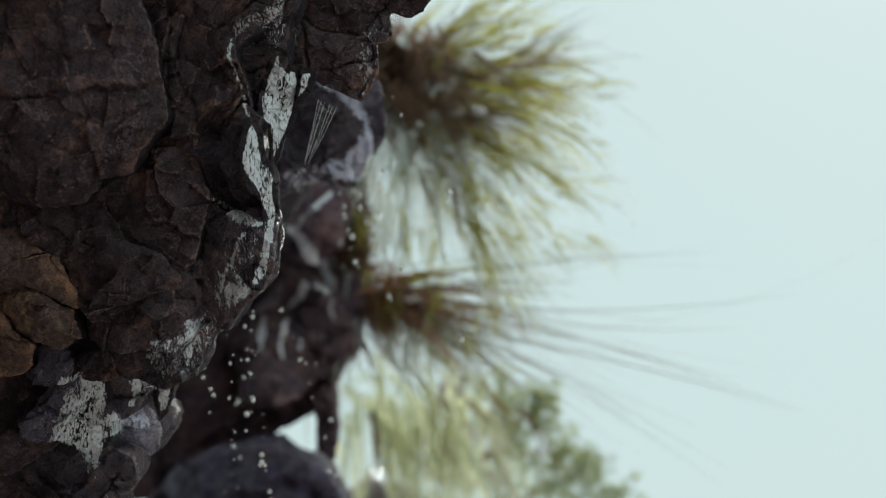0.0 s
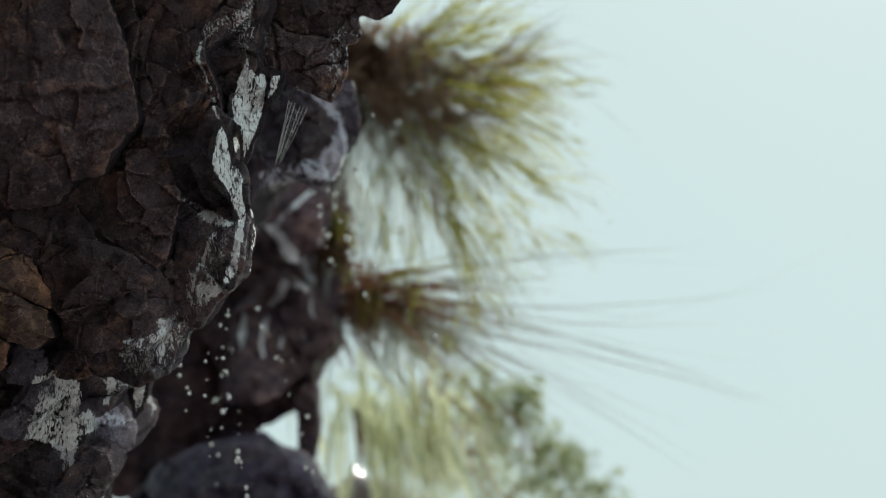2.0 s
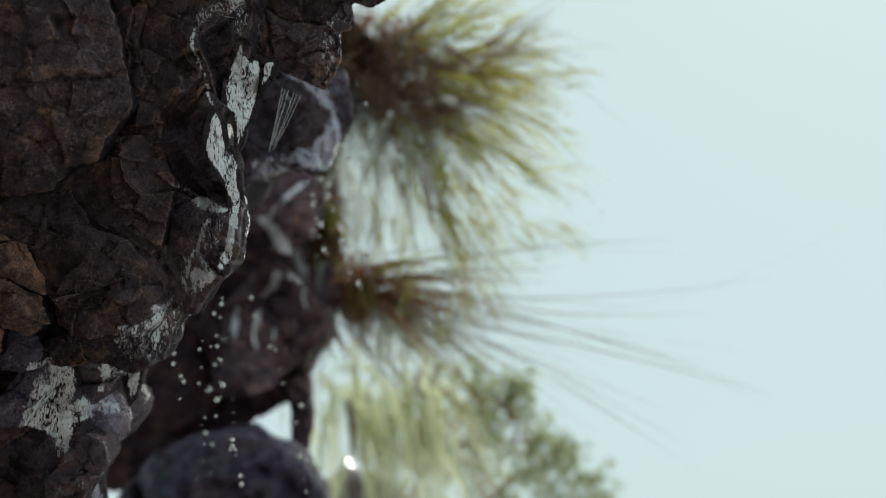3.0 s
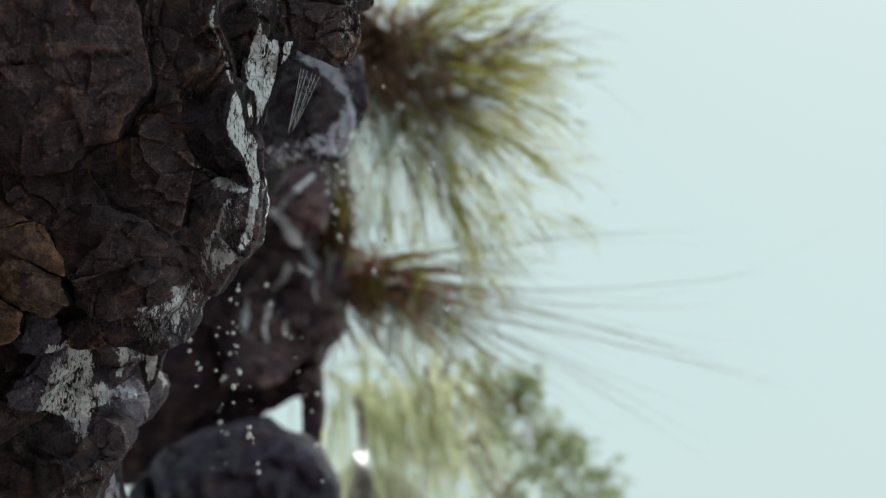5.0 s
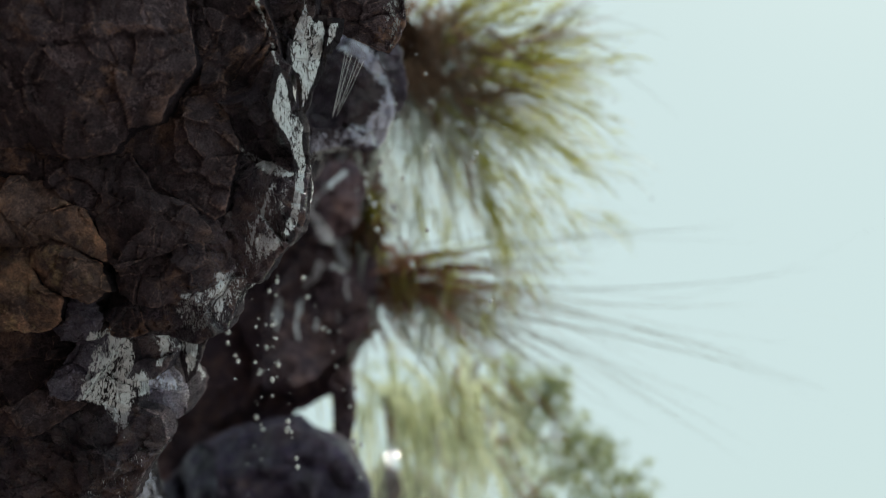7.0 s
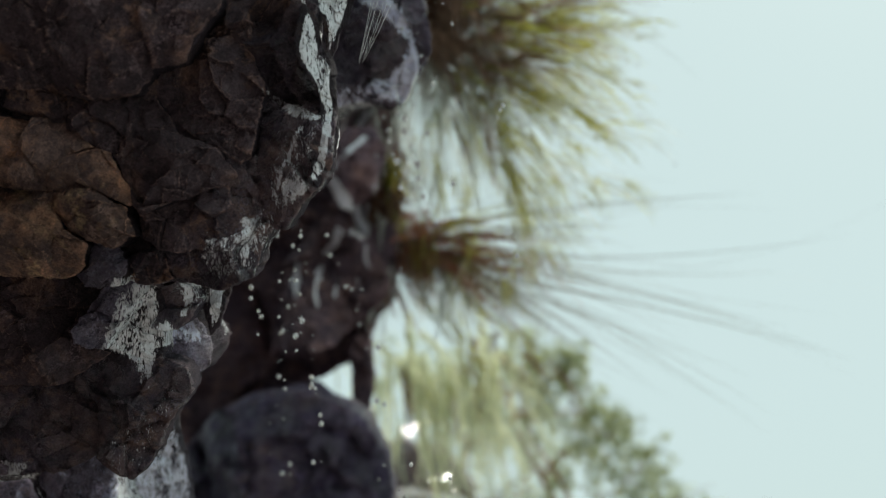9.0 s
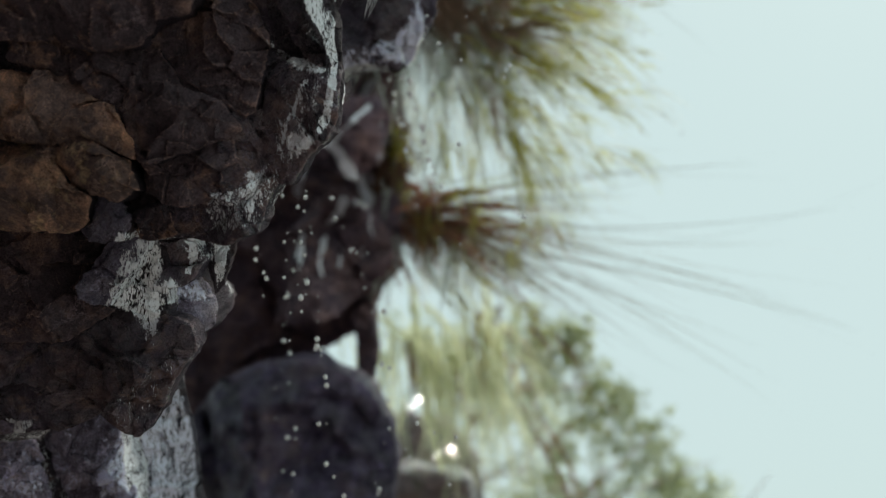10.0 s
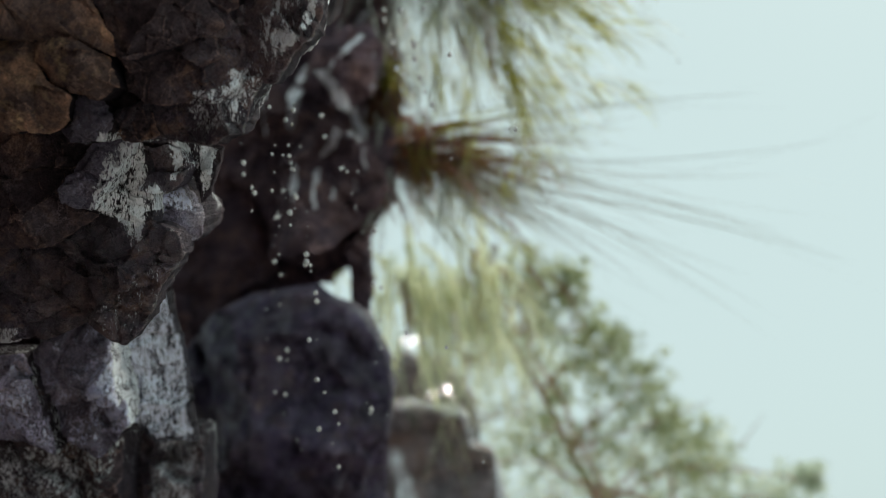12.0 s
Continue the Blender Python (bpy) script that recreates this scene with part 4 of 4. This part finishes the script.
LEAF = leaf_material("dull green leaves", (0.23, 0.275, 0.145, 1), (0.58, 0.62, 0.34, 1), 0.6)
FAR_LEAF = leaf_material("green leaves with painted haze", (0.52, 0.59, 0.47, 1), (0.80, 0.85, 0.68, 1), 0.6)
BARK = bark_material("reddish bark", (0.30, 0.18, 0.13, 1), (0.60, 0.38, 0.28, 1))


bead = bmesh.new()
bmesh.ops.create_icosphere(bead, subdivisions=2, radius=1.0)
BEAD = ([v.co.copy() for v in bead.verts], [tuple(v.index for v in f.verts) for f in bead.faces])
bead.free()


def tussock(label, root, layers, clod, dew=0):
    t, drops = thing("grass_tussock", label, "grass"), []
    part("root_clod", rock(clod, root[1] - 0.03, 0.3, 0.06, 0.015, 8, 0.3, 0.01, (0, 0), 5, 120, 24), ROOT_MAT, t, "matted reddish brown root clod")
    for i, (name, locks, per, off, spread, fan, length, droop, width, material, *more) in enumerate(layers):
        q = (root[0] + off[0], root[1], root[2] + off[1])
        begin, loose, deep = (more + [(0, 0), 1.0, 0.35][len(more):])
        mesh = blades(locks, per, q, spread, fan, length, droop, width, 30 + i, start=begin, loose=loose, aim_depth=deep)
        tagged(part(name, mesh, material, t), kind="stuff")
        if name in ("green_blade", "tip_blade", "straw_blade", "pale_blade", "dead_blade", "hanging_blade") and dew:
            drops.extend(random.Random(i).sample(mesh[0], min(dew, len(mesh[0]))))
    if drops:
        rng, pieces = random.Random(8), []
        for p in drops:
            r = rng.uniform(0.0025, 0.0070)
            pieces.append(([p + r * v for v in BEAD[0]], BEAD[1]))
        tagged(part("dew", merged(pieces), WATER, t, "water drops hanging on the blades, whitened for glints"), kind="stuff")
    return t


tussock("big olive green grass tussock hanging from the rock spur", (-0.209, 4.750, 0.729),
        [("dead_blade", 150, 8, (0.04, 0.03), (0.12, 0.14, 0.12), (-120, 110), (0.12, 0.40), (0.2, 1.0), (0.006, 0.012), THATCH),
         ("brown_blade", 40, 7, (0.16, 0.00), (0.12, 0.14, 0.12), (-75, 35), (0.25, 0.60), (0.3, 1.1), (0.005, 0.010), THATCH, (0.05, 0.25), 0.7),
         ("tip_blade", 120, 6, (0.08, 0.0), (0.09, 0.12, 0.10), (-105, 50), (0.10, 0.30), (0.6, 1.6), (0.005, 0.011), GREEN, (0.30, 0.80), 1.5),
         ("straw_blade", 60, 5, (0.06, -0.08), (0.12, 0.14, 0.10), (-112, 10), (0.10, 0.34), (0.6, 1.6), (0.004, 0.009), WHITENED, (0.25, 0.80), 1.7),
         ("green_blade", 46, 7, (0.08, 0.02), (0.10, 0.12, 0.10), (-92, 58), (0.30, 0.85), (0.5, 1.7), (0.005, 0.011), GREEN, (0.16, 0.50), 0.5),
         ("pale_blade", 36, 5, (0.02, -0.08), (0.16, 0.16, 0.09), (-118, -20), (0.40, 0.90), (0.4, 1.4), (0.003, 0.006), WHITENED, (0.0, 0.3), 0.8),
         ("hanging_blade", 30, 5, (-0.06, -0.14), (0.09, 0.12, 0.10), (-106, -78), (0.35, 0.85), (0.1, 0.5), (0.003, 0.006), WHITENED, (0.0, 0.2), 0.9),
         ("long_stem", 70, 3, (0.10, 0.0), (0.10, 0.10, 0.10), (-85, 42), (0.7, 1.15), (0.3, 1.3), (0.003, 0.007), STEM)],
        [(-0.45, 0.54), (-0.25, 0.57), (-0.16, 0.72), (-0.18, 0.92), (-0.30, 1.03), (-0.45, 0.95)], 190)
tussock("rusty brown grass tussock with long thin stems on the spur", (-0.341, 4.750, -0.248),
        [("dead_blade", 60, 9, (0.03, 0.0), (0.06, 0.08, 0.07), (-85, 30), (0.10, 0.36), (0.2, 0.9), (0.005, 0.011), RUSTY),
         ("brown_blade", 18, 9, (0.10, 0.02), (0.06, 0.08, 0.05), (-42, 6), (0.30, 0.62), (0.4, 1.0), (0.005, 0.010), RUSTY, (0.02, 0.2), 0.6),
         ("green_blade", 14, 6, (0.05, -0.02), (0.06, 0.08, 0.06), (-60, 22), (0.35, 0.85), (0.2, 0.9), (0.004, 0.008), GREEN, (0.1, 0.3), 0.7),
         ("hanging_blade", 46, 6, (0.14, -0.06), (0.17, 0.10, 0.04), (-112, -35), (0.14, 0.42), (0.2, 0.8), (0.003, 0.006), WHITENED, (0.0, 0.12), 0.8),
         ("long_stem", 36, 2, (0.06, 0.0), (0.06, 0.08, 0.05), (-42, 14), (0.8, 1.7), (0.0, 0.5), (0.004, 0.008), STEM, (0, 0), 0.8, 0.25),
         ("far_stem", 7, 2, (0.30, 0.0), (0.12, 0.08, 0.06), (-26, 4), (1.4, 2.0), (-0.25, 0.25), (0.004, 0.008), STEM, (0.1, 0.3), 0.6, 0.08)],
        [(-0.52, -0.36), (-0.40, -0.36), (-0.32, -0.26), (-0.34, -0.12), (-0.42, -0.06), (-0.52, -0.10)], 80)
tussock("brown and olive dead grass clinging to the spur's edge", (-0.395, 4.720, 0.000),
        [("dead_blade", 44, 8, (0.0, 0.04), (0.03, 0.06, 0.10), (-115, -30), (0.06, 0.18), (0.3, 1.0), (0.006, 0.012), THATCH),
         ("green_blade", 22, 7, (0.0, 0.05), (0.02, 0.06, 0.08), (-110, -40), (0.10, 0.22), (0.3, 1.0), (0.006, 0.011), GREEN)],
        [(-0.50, -0.12), (-0.42, -0.14), (-0.40, 0.0), (-0.42, 0.13), (-0.50, 0.14)])
tussock("pale yellow-green hanging grass on a wet boulder", (-0.542, 6.600, -0.940),
        [("dead_blade", 14, 5, (0.34, 0.02), (0.30, 0.14, 0.08), (-100, -20), (0.3, 0.8), (0.5, 1.6), (0.010, 0.018), THATCH, (0.0, 0.3), 0.7),
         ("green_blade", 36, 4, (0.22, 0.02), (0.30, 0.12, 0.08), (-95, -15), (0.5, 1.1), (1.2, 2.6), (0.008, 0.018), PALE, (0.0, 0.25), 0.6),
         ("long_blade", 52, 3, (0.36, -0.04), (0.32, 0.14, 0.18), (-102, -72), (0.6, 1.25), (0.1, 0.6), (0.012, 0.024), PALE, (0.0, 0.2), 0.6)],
        [(-1.15, -1.05), (-0.92, -1.08), (-0.82, -0.98), (-0.90, -0.86), (-1.15, -0.84)])


# ---- trees beyond ----
def tree(label, foot, top, girth, crowns, per, size, material, seed, stems=()):
    t = thing("tree", label, "tree")
    rng = random.Random(seed)
    a, b = Vector(foot), Vector(top)
    line = [a.lerp(b, f) + Vector([rng.gauss(0, 0.03) for _ in range(3)]) for f in (0, 0.2, 0.4, 0.6, 0.8, 1)]
    part("trunk", tube(line, [girth * (1 - 0.13 * i) for i in range(6)], 9), BARK, t)
    for centre, radius in crowns:
        c = Vector(centre)
        f = min(range(6), key=lambda k: (line[k] - c).length + (0.3 if k == 0 else 0))
        s = line[f]
        mid = s.lerp(c, 0.5) + Vector([rng.gauss(0, 0.06) for _ in range(3)])
        part("limb", tube([s, mid, c], [girth * 0.4, girth * 0.25, girth * 0.1], 6), BARK, t)
        for _ in range(4):
            tip = c + Vector([rng.gauss(0, 0.75) * radius for _ in range(3)])
            part("twig", tube([mid.lerp(c, rng.uniform(0.2, 0.8)), c.lerp(tip, 0.5), tip], [girth * 0.14, girth * 0.10, girth * 0.04], 5), BARK, t)
    for stem in stems:
        knots = [Vector(q) for q in stem]
        part("stem", tube(knots, [girth * (0.55 - 0.35 * i / len(knots)) for i in range(len(knots))], 7), BARK, t)
    tagged(part("crown", leaves(crowns, per, size, seed), material, t), kind="stuff")
    return t


tree("leafy green tree with a leaning reddish trunk", (1.590, 9.000, -4.488), (0.350, 9.000, -1.807), 0.05,
     [((0.526, 9.000, -1.331), 0.23), ((0.873, 9.000, -1.384), 0.15), ((0.624, 9.000, -1.683), 0.30), ((1.023, 9.000, -1.788), 0.25), ((1.273, 9.000, -1.992), 0.23), ((0.824, 9.000, -2.141), 0.30), ((1.474, 9.000, -2.298), 0.23), ((1.124, 9.000, -2.500), 0.35), ((1.726, 9.000, -2.607), 0.25), ((1.578, 9.000, -2.915), 0.35), ((1.126, 9.000, -3.015), 0.40), ((2.031, 9.000, -3.020), 0.30), ((0.622, 9.000, -2.754), 0.30)], 560, (0.035, 0.085), LEAF, 3,
     [[(1.46, 8.9, -4.2), (1.20, 8.9, -3.55), (1.13, 8.9, -3.15), (0.88, 8.85, -2.72), (0.80, 8.85, -2.42), (0.52, 8.8, -1.99), (0.44, 8.8, -1.62)],
      [(1.50, 8.9, -4.3), (1.02, 8.9, -3.20), (0.72, 8.8, -3.01), (0.52, 8.8, -2.86)],
      [(1.02, 8.9, -3.20), (1.40, 8.8, -3.24), (1.83, 8.8, -3.42)]])
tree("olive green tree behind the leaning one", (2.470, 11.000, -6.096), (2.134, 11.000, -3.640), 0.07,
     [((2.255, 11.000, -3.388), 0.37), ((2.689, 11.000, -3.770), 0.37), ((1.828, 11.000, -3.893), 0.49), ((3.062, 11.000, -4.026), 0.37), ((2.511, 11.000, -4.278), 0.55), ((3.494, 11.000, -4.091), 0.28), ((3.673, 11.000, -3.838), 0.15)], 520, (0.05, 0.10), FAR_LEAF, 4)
tree("pale green shrub behind the boulders, haze put in its colour", (-0.219, 10.000, -4.959), (-0.023, 10.000, -2.289), 0.05,
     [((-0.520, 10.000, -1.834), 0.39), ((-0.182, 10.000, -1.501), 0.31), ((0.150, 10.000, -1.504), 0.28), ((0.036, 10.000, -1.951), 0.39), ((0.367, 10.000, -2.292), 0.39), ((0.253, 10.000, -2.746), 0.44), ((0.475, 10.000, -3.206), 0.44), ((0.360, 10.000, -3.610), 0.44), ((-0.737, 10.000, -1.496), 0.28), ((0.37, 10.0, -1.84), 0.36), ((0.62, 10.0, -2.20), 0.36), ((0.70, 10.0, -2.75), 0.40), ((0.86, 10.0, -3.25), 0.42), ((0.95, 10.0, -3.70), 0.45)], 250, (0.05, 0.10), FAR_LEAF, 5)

# ---- spider's web ----
SILK, sn, sl, sp = shader("spider silk")
sp.inputs["Base Color"].default_value, sp.inputs["Roughness"].default_value = (0.75, 0.76, 0.78, 1), 0.35


def web(corners, label):
    w = thing("spider_web", label, "web")
    rng = random.Random(12)
    a0, a1, b0, b1 = [Vector(q) for q in corners]
    strands = []
    for f in (0.0, 0.16, 0.34, 0.62, 0.80, 1.0):
        s, e = a0.lerp(b0, f), a1.lerp(b1, f)
        e = s.lerp(e, rng.uniform(0.82, 1.05))
        mid = s.lerp(e, 0.5) + DOWN * 0.002 + Vector((rng.uniform(-0.002, 0.002), 0, 0))
        strands.append((s, mid, e))
        part("frame_thread", tube([s, mid, e], [0.00032] * 3, 4), SILK, w)
    for k, steps_down in ((0, 18), (1, 15), (2, 11), (3, 8), (4, 4)):
        for i in range(steps_down):
            f = (i + rng.uniform(0.3, 1.1)) / (steps_down + 1)
            p = strands[k][0].lerp(strands[k][2], f)
            q = strands[k + 1][0].lerp(strands[k + 1][2], min(1, f + rng.uniform(-0.02, 0.05)))
            part("cross_thread", tube([p, p.lerp(q, 0.5) + DOWN * rng.uniform(0.001, 0.004), q], [0.00024] * 3, 4), SILK, w)
    return w


web(((-0.233, 1.900, 0.280), (-0.258, 1.880, 0.152), (-0.203, 1.940, 0.270), (-0.250, 1.890, 0.158)), "torn spider web of pale silk between rock edges")

# ---- small glossy facets added at the far boulder, each aimed to throw a sun glint ----
GLINT, cn, cl, cp = shader("glossy glint facet")
cp.inputs["Base Color"].default_value, cp.inputs["Roughness"].default_value = (0.10, 0.09, 0.09, 1), 0.15
cl.new(bump(cn, cl, grain(cn, cl, 60, 3), 0.04, 0.001), cp.inputs["Normal"])
to_sun = (sun.matrix_world.to_3x3() @ Vector((0, 0, 1))).normalized()
for k, (q, width) in enumerate((((-0.500, 7.100, -1.545), 0.020), ((-0.409, 7.100, -1.530), 0.024), ((-0.219, 7.100, -1.772), 0.024), ((-0.268, 7.100, -1.904), 0.02),
                                ((-0.189, 7.100, -1.885), 0.028), ((-0.396, 7.100, -1.988), 0.018), ((-0.111, 7.100, -2.022), 0.02), ((-0.455, 7.100, -1.585), 0.018), ((-0.360, 7.100, -1.560), 0.016),
                                ((-0.330, 7.100, -1.500), 0.012), ((-0.230, 7.100, -1.840), 0.014), ((-0.150, 7.100, -1.960), 0.012), ((-0.320, 7.100, -1.930), 0.013))):
    chip = bmesh.new()
    ring = [(width * (0.42 + 0.1 * math.sin(3 * k + 2 * i)) * math.cos(i * math.pi / 4), width * 0.5 * math.sin(i * math.pi / 4)) for i in range(8)]
    top = [chip.verts.new((x, y, 0)) for x, y in ring]
    low = [chip.verts.new((1.15 * x, 1.15 * y, -0.012)) for x, y in ring]
    chip.faces.new(top)
    chip.faces.new(list(reversed(low)))
    for i in range(8):
        chip.faces.new((top[i - 1], low[i - 1], low[i], top[i]))
    bmesh.ops.recalc_face_normals(chip, faces=chip.faces)
    place = BEDS @ Vector(q)
    half = (to_sun + (Vector((0, 0, EYE)) - place).normalized()).normalized()
    ob = part("glint_facet", chip, GLINT)
    ob.matrix_world = Matrix.Translation(place) @ half.to_track_quat("Z", "Y").to_matrix().to_4x4()
    tagged(ob, "small added facet aimed to glint at the grey boulder", "stone", "wet stone chips")

# ---- falling water ----
drop_bm = bmesh.new()
bmesh.ops.create_icosphere(drop_bm, subdivisions=3, radius=1.0)
drop_mesh = bpy.data.meshes.new("water_drop")
drop_bm.to_mesh(drop_mesh)
drop_bm.free()
drop_mesh.shade_smooth()
drop_mesh.materials.append(WATER)


def stream(points, count, size, seed, wander=0.004, long=1.35):
    rng = random.Random(seed)
    for i in range(count):
        f = (i + rng.uniform(-0.9, 0.9)) / count * (len(points) - 1)
        k = min(max(int(f), 0), len(points) - 2)
        p = Vector(points[k]).lerp(Vector(points[k + 1]), f - k) + Vector([rng.gauss(0, wander) for _ in range(3)])
        d = new("water_drop", drop_mesh)
        r = (size[0] * 0.4 + (size[1] - size[0] * 0.4) * rng.random() ** 1.6) / 2
        d.matrix_world = BEDS @ Matrix.Translation(p) @ Matrix.Diagonal((r, r, r * rng.uniform(1.0, long), 1))
        tagged(d, "falling water drop, its white tone imitating bright glints", "water drop", "falling water drops")


stream([(-0.269, 2.750, 0.264), (-0.234, 2.700, 0.152), (-0.192, 2.700, 0.047), (-0.174, 2.700, -0.059), (-0.126, 2.700, -0.179)], 26, (0.0108, 0.0156), 1)
stream([(-0.291, 2.700, 0.212), (-0.270, 2.700, 0.137), (-0.249, 2.700, 0.047), (-0.225, 2.700, -0.059)], 15, (0.0108, 0.0156), 2)
stream([(-0.540, 2.300, -0.229), (-0.527, 2.300, -0.382)], 6, (0.0072, 0.0108), 3, 0.006)
stream([(-0.440, 2.300, -0.152), (-0.427, 2.300, -0.331), (-0.404, 2.300, -0.536), (-0.350, 2.300, -0.984)], 34, (0.0072, 0.0120), 4, 0.012)
stream([(-0.410, 2.600, -0.172), (-0.324, 2.600, -0.374), (-0.273, 2.600, -0.635), (-0.329, 2.600, -0.938)], 22, (0.0084, 0.0132), 5, 0.015)
stream([(-0.120, 2.300, 0.308), (-0.056, 2.300, 0.027), (-0.043, 2.300, -0.357)], 26, (0.0048, 0.0108), 6, 0.05)
stream([(-0.198, 2.000, -0.556), (-0.138, 2.000, -0.863)], 14, (0.0048, 0.0084), 7, 0.06)
stream([(-0.494, 2.700, -0.239), (-0.566, 2.700, -0.606), (-0.520, 2.700, -1.086)], 26, (0.0084, 0.0144), 8, 0.02)
stream([(-0.274, 2.740, 0.267), (-0.245, 2.720, 0.195)], 4, (0.0084, 0.0120), 9, 0.002, 4.0)
stream([(-0.200, 2.500, 0.335), (-0.186, 2.500, 0.196), (-0.158, 2.500, 0.001)], 10, (0.0060, 0.0096), 10, 0.012)
stream([(-0.470, 2.200, -0.146), (-0.455, 2.200, -0.305), (-0.445, 2.200, -0.512)], 12, (0.0048, 0.0084), 11, 0.010)
